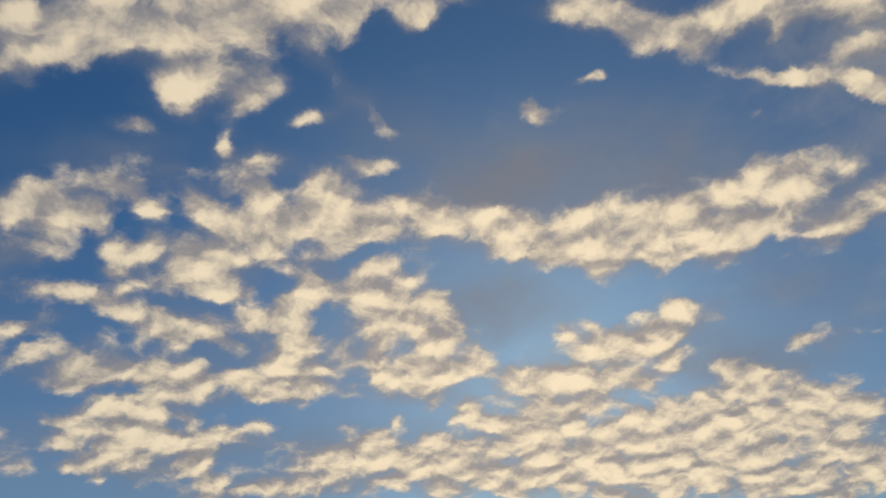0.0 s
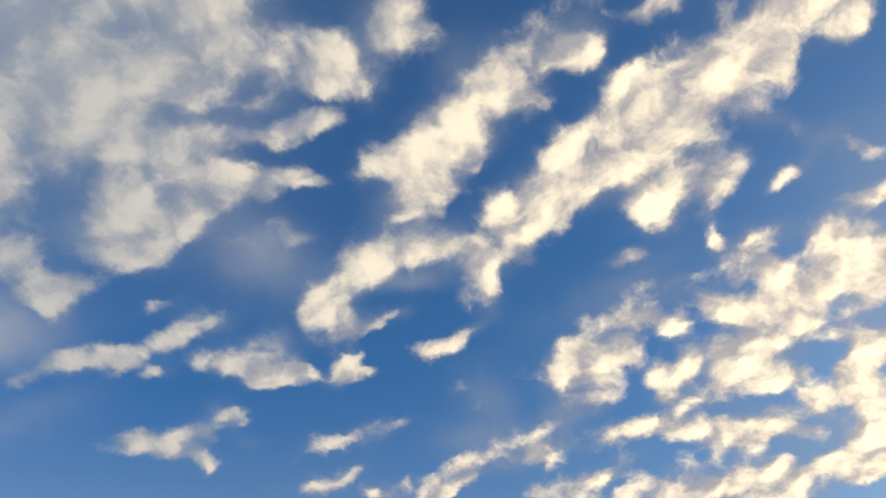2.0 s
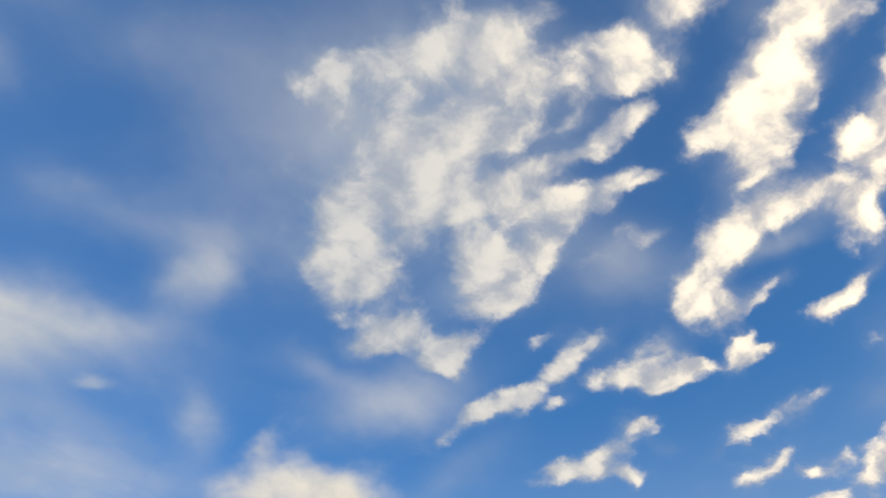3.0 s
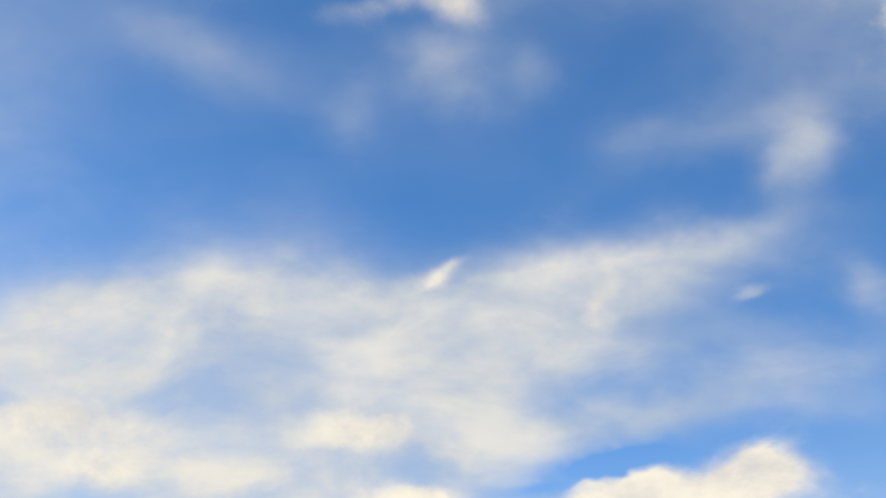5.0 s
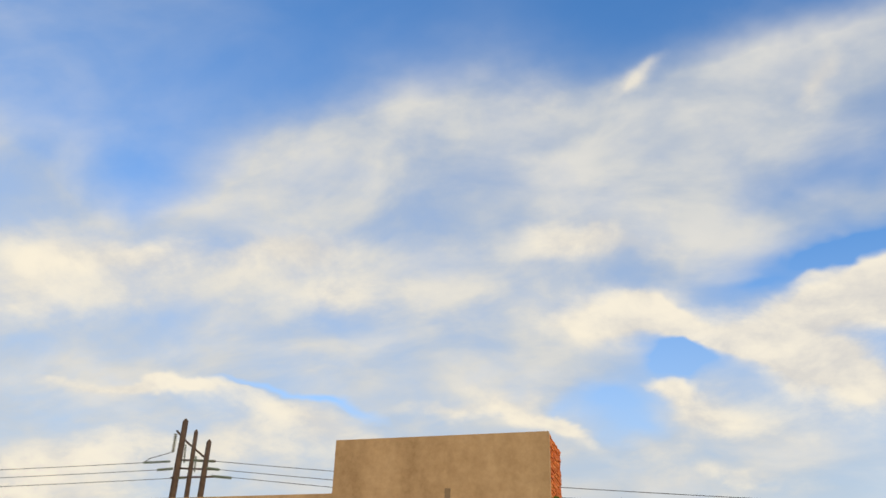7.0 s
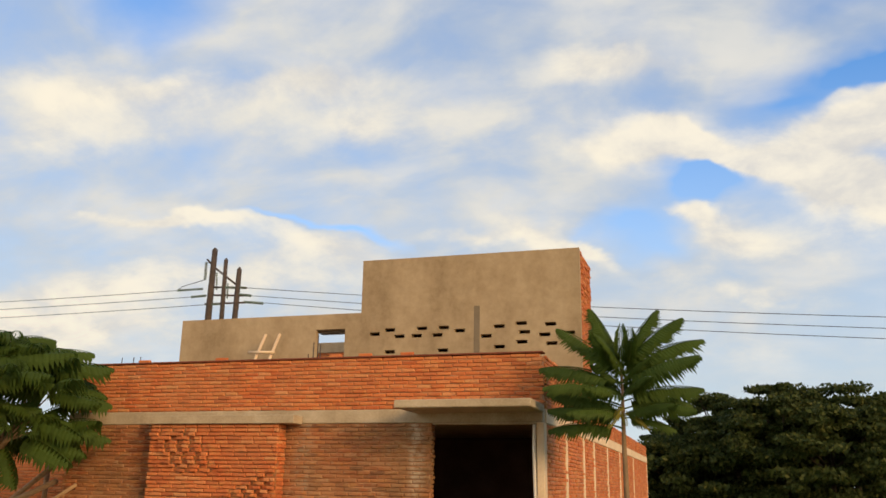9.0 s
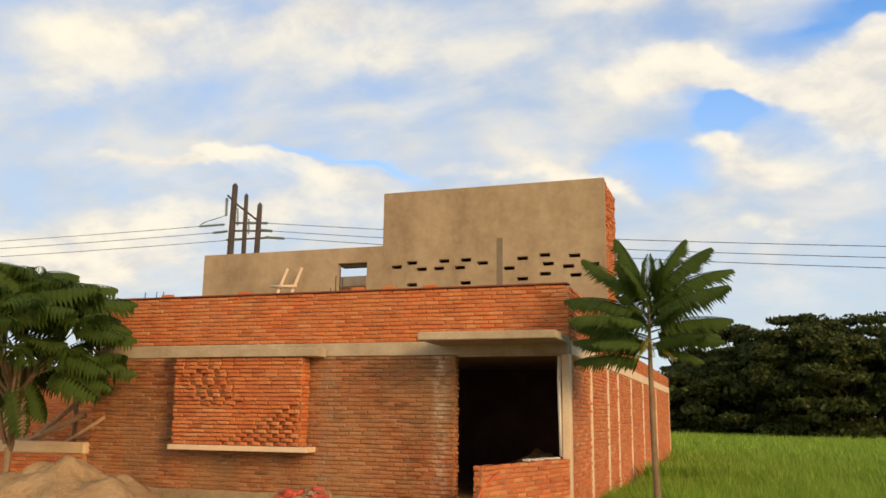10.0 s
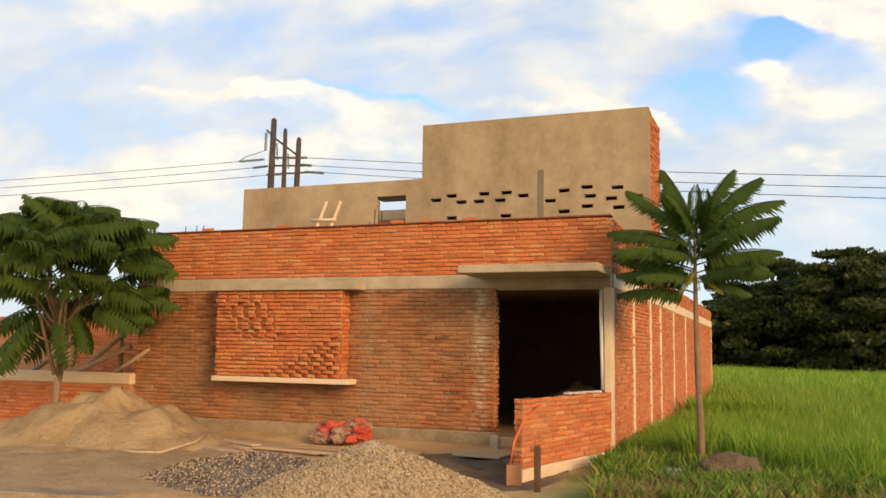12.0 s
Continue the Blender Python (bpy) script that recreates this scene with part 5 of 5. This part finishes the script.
def build_field():
    rng = np.random.default_rng(3)
    near, mid, far = [], [], []
    for _ in range(21000):
        y = rng.uniform(10.9, 30)
        x = rng.uniform(-2.0, 1.5 + (y - 10) * 0.45)
        if x < -1.25 + 1.7 * max(0, 12.9 - y) - 0.5 * noise.noise(Vector((x, y, 0))):
            continue
        near.append((x, y, 0.62 + 0.30 * noise.noise(Vector((x * 0.6, y * 0.6, 0))) - 0.3 * max(0.0, 12.6 - y) / 1.7))
    # shorter growth up against the side wall
    for _ in range(5000):
        y = 13.4 + 19 * rng.random() ** 1.3
        x = rng.uniform(-2.24, -1.1)
        near.append((x, y, 0.30 + 0.18 * (x + 2.24) + 0.22 * noise.noise(Vector((x * 1.3, y * 0.8, 2)))))
    for _ in range(30000):
        y = 21 + 79 * rng.random() ** 1.7
        x = rng.uniform(-8 if y > 35 else -2.0, 4 + y * 0.30)
        mid.append((x, y, 0.62 + 0.20 * noise.noise(Vector((x * 0.3, y * 0.3, 4)))))
    tufts("field_grass", near, 0.80, 0.011, GRASS, "tall bright green field grass", "grass", lean=0.6, seed=4, blades=4)
    tufts("far_field_grass", mid, 0.85, 0.03, GRASS, "tall green grass reaching across the open field", "grass", lean=0.6, seed=5, blades=3)
    weeds, straw = [], []
    for _ in range(9000):
        y = rng.uniform(9.4, 16.5)
        x = rng.uniform(-2.25, 1.6)
        if y < 12.9 and x < -2.4 + (12.9 - y) * 0.15:
            continue
        patch = noise.noise(Vector((x * 1.1, y * 1.1, 7)))
        if patch < -0.28 and y < 12.2:
            continue
        green = 0.86 + 0.9 * patch - 0.30 * max(0.0, 11.6 - y)
        (weeds if rng.random() < green else straw).append((x, y, rng.uniform(0.5, 1.1)))
    tufts("weeds", weeds, 0.25, 0.024, WEED, "low green weeds on the verge", "weeds", lean=0.9, seed=6, blades=5)
    tufts("dry_grass", straw, 0.24, 0.006, DRY_GRASS, "dry straw coloured grass on the verge", "grass", lean=1.3, seed=7, blades=5)


build_field()


def build_far_tree(x, y, high, spread, seed, leaves, label):
    rng = np.random.default_rng(seed)
    tree = thing("tree", label, "tree", (x, y, -0.35), "trees along the field edge")
    lean = rng.uniform(-0.6, 0.6)
    high *= (0.93, 1.06, 0.98)[seed % 3]
    tube("trunk", [(0, 0, 0), (lean * 0.4, 0, high * 0.3), (lean, 0, high * 0.62)], [0.32, 0.24, 0.12], LIMB, tree, sides=7)
    clumps = []
    for k in range(56):
        # boughs spread into flat layers near the top
        a0, r = rng.uniform(0, 2 * math.pi), spread * 1.05 * math.sqrt(rng.random())
        zz = high * (1.0 - 0.16 * rng.random() - 0.30 * (r / spread) ** 2 - (0.34 * rng.random() if k % 5 == 0 else 0))
        clumps.append((math.cos(a0) * r + lean, math.sin(a0) * r, zz - 0.5, rng.uniform(0.4, 1.1)))
    for k in range(34):
        a0, r = rng.uniform(-math.pi, math.pi), spread * rng.uniform(0.2, 1.1)
        clumps.append((math.cos(a0) * r, math.sin(a0) * r, high * rng.uniform(0.03, 0.62), rng.uniform(0.5, 1.3)))
    for cx, cy, cz, cr in clumps[:14]:
        tube("limb", [(lean * 0.7, 0, high * 0.35), (cx * 0.45, cy * 0.45, (high * 0.5 + cz) / 2), (cx, cy, cz)], [0.13, 0.09, 0.03], LIMB, tree, sides=5)
    c = np.array(clumps)
    pick = c[rng.integers(0, len(c), leaves)]
    d = rng.normal(size=(leaves, 3))
    d /= np.linalg.norm(d, axis=1)[:, None]
    rad = pick[:, 3:4] * 1.12 * rng.random((leaves, 1)) ** 0.5
    p = pick[:, :3] + d * rad * np.array([1.4, 1.4, 0.45])
    size = rng.uniform(0.10, 0.30, (leaves, 1))
    u = rng.normal(size=(leaves, 3))
    u /= np.linalg.norm(u, axis=1)[:, None]
    w = np.cross(u, rng.normal(size=(leaves, 3)))
    w /= np.linalg.norm(w, axis=1)[:, None]
    quad = np.stack([p - u * size, p + w * size * 0.55, p + u * size, p - w * size * 0.55], 1).reshape(-1, 3)
    raw("crown", quad, np.arange(leaves * 4).reshape(-1, 4), CROWN, tree)


def build_treeline():
    rng = random.Random(12)
    build_far_tree(-5, 86, 6, 3.6, 40, 12486, "dense dark green tree at the edge of the field")
    build_far_tree(-3.6, 84, 7.2, 4.6, 41, 14014, "dense dark green tree at the edge of the field")
    build_far_tree(-2, 90, 9.8, 6, 42, 17340, "dense dark green tree at the edge of the field")
    build_far_tree(0.6, 86, 10.5, 5.1, 43, 18299, "dense dark green tree at the edge of the field")
    build_far_tree(2.4, 82, 9.1, 5.2, 44, 16432, "dense dark green tree at the edge of the field")
    build_far_tree(4.1, 84, 10.6, 6.3, 45, 18307, "dense dark green tree at the edge of the field")
    build_far_tree(5.9, 80, 10.8, 5.2, 46, 18617, "dense dark green tree at the edge of the field")
    build_far_tree(7.8, 82, 10.8, 5.8, 47, 18652, "dense dark green tree at the edge of the field")
    build_far_tree(9.5, 80, 10.3, 6.2, 48, 17992, "dense dark green tree at the edge of the field")
    build_far_tree(11.7, 82, 10.7, 5.1, 49, 18504, "dense dark green tree at the edge of the field")
    build_far_tree(14.3, 84, 10.6, 5.7, 50, 18385, "dense dark green tree at the edge of the field")
    build_far_tree(1.3, 96, 6.5, 4.9, 51, 13084, "dense dark green tree at the edge of the field")
    build_far_tree(-5.3, 95, 3.8, 2.9, 52, 9676, "dense dark green tree at the edge of the field")
    build_far_tree(5.4, 97, 7.9, 4.8, 53, 14972, "dense dark green tree at the edge of the field")
    build_far_tree(9.6, 95, 7.8, 5.4, 54, 14744, "dense dark green tree at the edge of the field")
    build_far_tree(-7.8, 94, 5.5, 3.4, 55, 11888, "dense dark green tree at the edge of the field")
    build_far_tree(12.9, 97, 8.1, 4.9, 56, 15225, "dense dark green tree at the edge of the field")
    build_far_tree(8.3, 100, 7.5, 5.3, 57, 14427, "dense dark green tree at the edge of the field")
    build_far_tree(3.7, 100, 7.6, 4.1, 58, 14480, "dense dark green tree at the edge of the field")
    build_far_tree(-2, 98, 5.7, 4.1, 59, 12083, "dense dark green tree at the edge of the field")


build_treeline()

# ---- yard: heaps, timber and clutter ----
def heap(name, x, y, rx, ry, high, mat, label, category, seed, sharp=1.0, rough=0.05, kind="", flat=1.0):
    n, rings = 44, 22
    verts, faces = [(x, y, 0)], []
    def height(dx, dy):
        r = math.sqrt((dx / rx) ** 2 + (dy / ry) ** 2)
        body = min(flat, max(0.0, 1 - r) ** sharp) if r < 1 else 0
        return high * (body * 0.9 + 0.1 * max(0, 1 - r * r)) + rough * noise.noise(Vector((dx * 2.2 + seed, dy * 2.2, seed))) * min(1, (1 - r) * 3) \
            + rough * 0.5 * noise.noise(Vector((dx * 6, dy * 6, seed))) * min(1, (1 - r) * 3)
    verts[0] = (x, y, lie(x, y) + height(0, 0))
    for i in range(1, rings + 1):
        for k in range(n):
            t = 2 * math.pi * k / n
            wob = 1 + 0.13 * noise.noise(Vector((math.cos(t) * 1.6, math.sin(t) * 1.6, seed)))
            dx, dy = math.cos(t) * rx * i / rings, math.sin(t) * ry * i / rings
            px, py = x + dx * wob, y + dy * wob
            verts.append((px, py, lie(px, py) + height(dx, dy) - (0.06 if i == rings else 0)))
    for k in range(n):
        faces.append((0, 1 + k, 1 + (k + 1) % n))
    for i in range(rings - 1):
        for k in range(n):
            p, q = 1 + i * n + k, 1 + i * n + (k + 1) % n
            faces.append((p, p + n, q + n, q))
    ob = raw(name, verts, faces, mat, smooth=True)
    return tagged(ob, label, category, kind=kind), verts


def pebbles(name, surface, count, size, mat, label, seed):
    """Loose stones lying over a heap."""
    rng = random.Random(seed)
    verts, faces = [], []
    for _ in range(count):
        ring, k, u, w = 1 + int(20.99 * math.sqrt(rng.random())), rng.randrange(44), rng.random(), rng.random()
        near, far = 1 + (ring - 1) * 44, 1 + ring * 44
        inner = Vector(surface[near + k]).lerp(Vector(surface[near + (k + 1) % 44]), u)
        outer = Vector(surface[far + k]).lerp(Vector(surface[far + (k + 1) % 44]), u)
        p = inner.lerp(outer, w) + Vector((0, 0, rng.uniform(-0.003, 0.012)))
        s = size * rng.uniform(0.5, 1.5)
        b = len(verts)
        r = Euler((rng.uniform(0, 6), rng.uniform(0, 6), rng.uniform(0, 6))).to_matrix()
        for v in ((1, 0, 0), (-1, 0, 0), (0, 0.8, 0), (0, -0.8, 0), (0, 0, 0.6), (0, 0, -0.6)):
            verts.append(p + r @ (Vector(v) * s))
        for f in ((0, 2, 4), (2, 1, 4), (1, 3, 4), (3, 0, 4), (2, 0, 5), (1, 2, 5), (3, 1, 5), (0, 3, 5)):
            faces.append(tuple(b + i for i in f))
    tagged(raw(name, verts, faces, mat), label, "gravel", kind="stuff")


def stone_material(name, stops):
    mat, nt, bsdf = material(name, (0.4, 0.33, 0.25), 0.9)
    rnd = nt.nodes.new("ShaderNodeNewGeometry").outputs["Random Per Island"]
    nt.links.new(ramp(nt, rnd, stops), bsdf.inputs["Base Color"])
    return mat


PALE_STONES = stone_material("pale_stone_chips", [(0.0, (0.17, 0.115, 0.06)), (0.4, (0.37, 0.27, 0.15)), (1.0, (0.58, 0.455, 0.285))])
DARK_STONES = stone_material("dark_stone_chips", [(0.0, (0.05, 0.037, 0.024)), (0.5, (0.15, 0.11, 0.068)), (0.7, (0.40, 0.30, 0.18)), (1.0, (0.62, 0.49, 0.33))])

_, pale_top = heap("gravel_heap", -4.1, 8.6, 1.45, 1.5, 0.66, GRAVEL_PALE, "heap of pale crushed gravel on the bare earth", "gravel heap", 2, 0.9, 0.03)
pebbles("loose_gravel", pale_top, 16000, 0.015, PALE_STONES, "loose pale gravel chips covering the heap", 21)
_, dark_top = heap("gravel_heap", -6.0, 9.45, 1.75, 1.25, 0.34, GRAVEL_DARK, "low heap of dark damp gravel with pale chips", "gravel heap", 3, 0.8, 0.03)
pebbles("loose_dark_gravel", dark_top, 9000, 0.015, DARK_STONES, "loose dark gravel chips covering the low heap", 22)
heap("sand_heap", -10.2, 11.25, 2.3, 1.65, 0.88, SAND, "broad heap of brown building sand against the low wall", "sand heap", 4, 1.0, 0.17, flat=0.88)
heap("rubble_heap", -3.5, 16.3, 1.3, 1.0, 0.95, SAND, "heap of sand and rubble inside the dark doorway", "rubble heap", 9, 0.9, 0.12)
heap("damp_earth", -3.75, 10.95, 1.25, 1.5, 0.045, DAMP_EARTH, "dark damp trodden earth before the doorway", "soil", 7, 0.5, 0.05)
heap("damp_earth", -5.35, 10.75, 1.5, 0.7, 0.04, DAMP_EARTH, "dark damp trodden earth behind the gravel", "soil", 8, 0.5, 0.05)
heap("sand_spread", -9.6, 9.7, 4.8, 2.7, 0.15, SAND, "thin spread of sand before the heap", "sand heap", 5, 0.7, 0.05)


def plank(x, y, length, turn, label, z=0.02, wide=0.2, thick=0.03, tilt=0.0, mat=None):
    bm = bmesh.new()
    add_box(bm, -length / 2, length / 2, -wide / 2, wide / 2, 0, thick, 0.004)
    ob = part("plank", bm, mat or WOOD)
    ob.matrix_world = pose(x, y, lie(x, y) + z, 0, tilt, turn)
    tagged(ob, label, "plank", "loose planks")


plank(-7.05, 11.3, 1.9, -8, "long grey formwork plank lying on the earth", 0.04, mat=PALE_WOOD)
plank(-6.7, 10.95, 1.7, -4, "long grey formwork plank lying on the earth", 0.03)
plank(-7.75, 11.5, 1.0, -24, "short pale plank lying on the earth", 0.07, 0.16, mat=PALE_WOOD)
plank(-6.2, 11.55, 1.4, -2, "long grey formwork plank lying on the earth", 0.03, 0.15)
plank(-7.4, 10.75, 1.5, -20, "narrow pale batten lying on the earth", 0.09, 0.08, 0.03, mat=PALE_WOOD)
plank(-7.0, 10.5, 1.2, -31, "narrow grey batten lying on the earth", 0.08, 0.07, 0.025)
plank(-5.35, 11.75, 1.1, 3, "short grey formwork plank lying on the earth", 0.03, 0.16)
plank(-6.35, 11.15, 1.8, -5, "long pale formwork plank lying on the earth", 0.07, 0.12, 0.03, mat=PALE_WOOD)
plank(-3.95, 11.9, 0.75, -8, "square pale board lying by the doorway", 0.02, 0.4, 0.03, mat=PALE_WOOD)


def stick(points, r, label, mat=WOOD, name="stick", category="stick"):
    tagged(tube(name, points, r, mat, sides=6), label, category, "loose sticks")


def on_ground(x, y, up):
    return (x, y, lie(x, y) + up)


stick([on_ground(-8.0, 10.9, 0.06), on_ground(-7.2, 10.4, 0.05), on_ground(-6.5, 10.2, 0.08)], 0.018, "thin bent stick lying on the earth")
stick([on_ground(-7.9, 11.3, 0.05), on_ground(-7.1, 11.0, 0.07)], 0.02, "thin straight stick lying on the earth")


stick([on_ground(-11.0, 10.85, 0.13), on_ground(-10.5, 10.35, 0.14), on_ground(-10.0, 10.1, 0.15), on_ground(-9.3, 10.1, 0.13)], 0.016, "pale bent cane half sunk in the sand", PALE_WOOD)
stick([on_ground(-9.0, 10.15, 0.13), on_ground(-8.5, 10.1, 0.13), on_ground(-8.2, 10.25, 0.12), on_ground(-8.1, 10.9, 0.16), on_ground(-8.2, 11.3, 0.2)], 0.018, "pale bent cane half sunk in the sand", PALE_WOOD)


def build_sacks():
    group = thing("sack_pile", "crumpled red and pale woven sacks by the wall", "sacks", (-6.35, 12.35, lie(-6.35, 12.35)))
    rng = random.Random(3)
    for k, (dx, dy, dz, r, mat) in enumerate(((-0.22, 0, 0.18, 0.22, RED_CLOTH), (0.0, -0.1, 0.12, 0.2, PALE_CLOTH), (0.26, -0.05, 0.14, 0.2, RED_CLOTH),
                                              (0.18, 0.1, 0.26, 0.18, PALE_CLOTH), (-0.32, -0.12, 0.08, 0.18, PALE_CLOTH), (0.2, 0.05, 0.33, 0.1, RED_CLOTH))):
        bm = bmesh.new()
        bmesh.ops.create_icosphere(bm, subdivisions=4, radius=r)
        for v in bm.verts:
            p = v.co.copy()
            v.co *= 1 + 0.55 * noise.noise(p * 10 + Vector((k * 3, 0, 0))) + 0.4 * abs(noise.noise(p * 24 + Vector((0, k, 0))))
            v.co.z *= 0.62
            v.co += Vector((dx, dy, dz))
            v.co.z = max(v.co.z, 0.004)
        part("sack", bm, mat, group, "crumpled red woven sack" if mat is RED_CLOTH else "crumpled pale woven sack")


build_sacks()


def build_small_things():
    # stake and conduit by the short wall
    z = lie(-2.62, 9.95)
    bm = bmesh.new()
    add_box(bm, -0.035, 0.035, -0.03, 0.03, -0.1, 0.52, 0.006)
    stake = part("stake", bm, DARK_WOOD)
    stake.location = (-2.62, 9.95, z)
    tagged(stake, "brown wooden stake driven in by the short wall", "stake")
    bm = bmesh.new()
    add_box(bm, -0.09, 0.09, -0.09, 0.09, -0.2, 0.26, 0.01)
    block = part("concrete_block", bm, MORTAR)
    block.matrix_world = pose(-2.98, 10.22, lie(-2.98, 10.22), 0, 0, 14)
    tagged(block, "pale concrete stub at the end of the short wall", "block")
    pts = [(-3.02, 10.16, -0.1), (-3.0, 10.28, 0.2), (-2.93, 10.45, 0.45), (-2.80, 10.78, 0.63)]
    tagged(tube("conduit", pts, 0.016, RED_PIPE, sides=8), "bent orange plastic conduit leaning on the short wall", "conduit")
    bm = bmesh.new()
    add_box(bm, -0.07, 0.07, -0.06, 0.06, -0.1, 0.2, 0.015)
    ob = part("block", bm, CONCRETE)
    ob.location = (-4.02, 12.75, lie(-4.02, 12.75))
    tagged(ob, "small rough concrete block beside the doorway", "block")
    # boulder and rubble under the sapling
    bm = bmesh.new()
    bmesh.ops.create_icosphere(bm, subdivisions=4, radius=0.36)
    for v in bm.verts:
        p = v.co.copy()
        v.co *= 1 + 0.34 * noise.noise(p * 3.2) + 0.14 * noise.noise(p * 9) + 0.05 * noise.noise(p * 26)
        v.co.x *= 1.15
        v.co.z *= 0.68
    rock = part("boulder", bm, STONE)
    rock.location = (-0.52, 11.62, lie(-0.52, 11.62) + 0.12)
    tagged(rock, "rounded brown boulder beside the sapling", "boulder")
    rng = random.Random(17)
    for x, y, r in ((-1.35, 12.0, 0.09), (-1.2, 11.85, 0.12), (-1.05, 11.9, 0.07), (-1.9, 12.9, 0.07), (-1.28, 11.7, 0.06), (-0.1, 11.2, 0.06)):
        bm = bmesh.new()
        bmesh.ops.create_icosphere(bm, subdivisions=2, radius=r)
        for v in bm.verts:
            v.co *= 1 + 0.5 * noise.noise(v.co * 11 + Vector((x * 9, y, 0)))
            v.co.z *= 0.7
        ob = part("rubble_stone", bm, RUBBLE)
        ob.location = (x, y, lie(x, y) + r * 0.4)
        tagged(ob, "pale broken rubble lump among the weeds", "rubble", "rubble lumps")
    # trestle and rods on the roof
    trestle = thing("wooden_trestle", "pale wooden trestle leaning on the rendered wall", "trestle", (-9.56, 16.6, 2.49))
    for dx in (0.0, 0.36):
        tube("rail", [(dx - 0.2, -0.2, 0), (dx - 0.02, 0.15, 1.2), (dx + 0.1, 0.55, 2.1)], 0.035, COLUMN, trestle, sides=6)
    tube("rung", [(-0.15, 0.27, 1.66), (0.50, 0.27, 1.64)], 0.035, COLUMN, trestle, sides=6)
    bm = bmesh.new()
    add_box(bm, -0.05, 0.05, -0.02, 0.02, 0, 1.95, 0.005)
    slat = part("board", bm, PALE_WOOD)
    slat.location = (-7.78, 17.95, 2.49)
    tagged(slat, "pale upright board behind the window hole", "board")
    bars = thing("starter_bars", "thin rusty reinforcing bars standing on the roof", "rebar", (-7.9, 16.4, 2.49))
    for dx, h in ((0.0, 1.75), (0.1, 1.9), (0.16, 1.7), (-0.12, 1.5)):
        tube("bar", [(dx, 0, 0), (dx + 0.02, 0, h)], 0.012, POLE_MAT, bars, sides=5)
    for dx in (-10.25, -10.0, -9.85):
        tagged(tube("rebar", [(dx, 13.2, 3.2), (dx + 0.01, 13.2, 3.52)], 0.008, POLE_MAT, sides=5), "thin bar end standing above the parapet", "rebar", "bar ends")
    for x in (-5.35, -4.6, -5.9, -8.1, -9.7):
        ob = new("loose_brick", BRICK_MESHES[2])
        ob.matrix_world = pose(x, 13.16, TOP + 0.06, 0, 0, 6)
        tagged(ob, "single loose brick lying on the parapet", "brick", "loose bricks")


build_small_things()


def build_kerb():
    bm = bmesh.new()
    add_box(bm, -7.0, 0.0, -0.34, 0.0, -0.25, 0.03, 0.02)
    kerb = part("kerb", bm, FOOTING)
    kerb.matrix_world = pose(-6.7, 7.86, -0.33, 0, 0, 9.6)
    setting(kerb, "worn pale concrete kerb at the edge of the yard", "kerb")


build_kerb()

# ---- brick courses of the large walls ----
lay_bricks(wall_front, along_x(LEFT, FRONT), -4.13 - LEFT, 0.04, BEAM - 0.003, first=lambda x, z: x > 4.9, seed=31, meshes=SMEARED_MESHES, joined=SMEARED_JOINED)
lay_bricks(wall_front, along_side(-4.13, FRONT - 0.02), 0.15, 0.04, BEAM - 0.003, limit=0, seed=36, joined=SMEARED_JOINED, proud=0.03)
lay_bricks(parapet_front, along_x(LEFT, FRONT), RIGHT - LEFT, 2.503, TOP, first=lambda x, z: x > 6.6, seed=32, proud=0.020, rough=0.008)
lay_bricks(wall_side, along_side(RIGHT - 0.018, FRONT + 0.2), 34.3 - FRONT, -0.35, BEAM - 0.003, first=lambda x, z: x < 2.1, seed=33, proud=0.018,
           keep=lambda x, z: not any(abs(x + FRONT + 0.2 - y) < 0.1 for y in (15.21, 17.37, 18.97, 21.47, 24.4, 28.6)))
lay_bricks(parapet_side, along_side(RIGHT - 0.018, FRONT + 0.16), 34.3 - FRONT, 2.503, 2.88, first=lambda x, z: x < 6, seed=34)
lay_bricks(parapet_return, along_side(RIGHT - 0.018, FRONT + 0.16), 4.2, 2.883, TOP, seed=35)
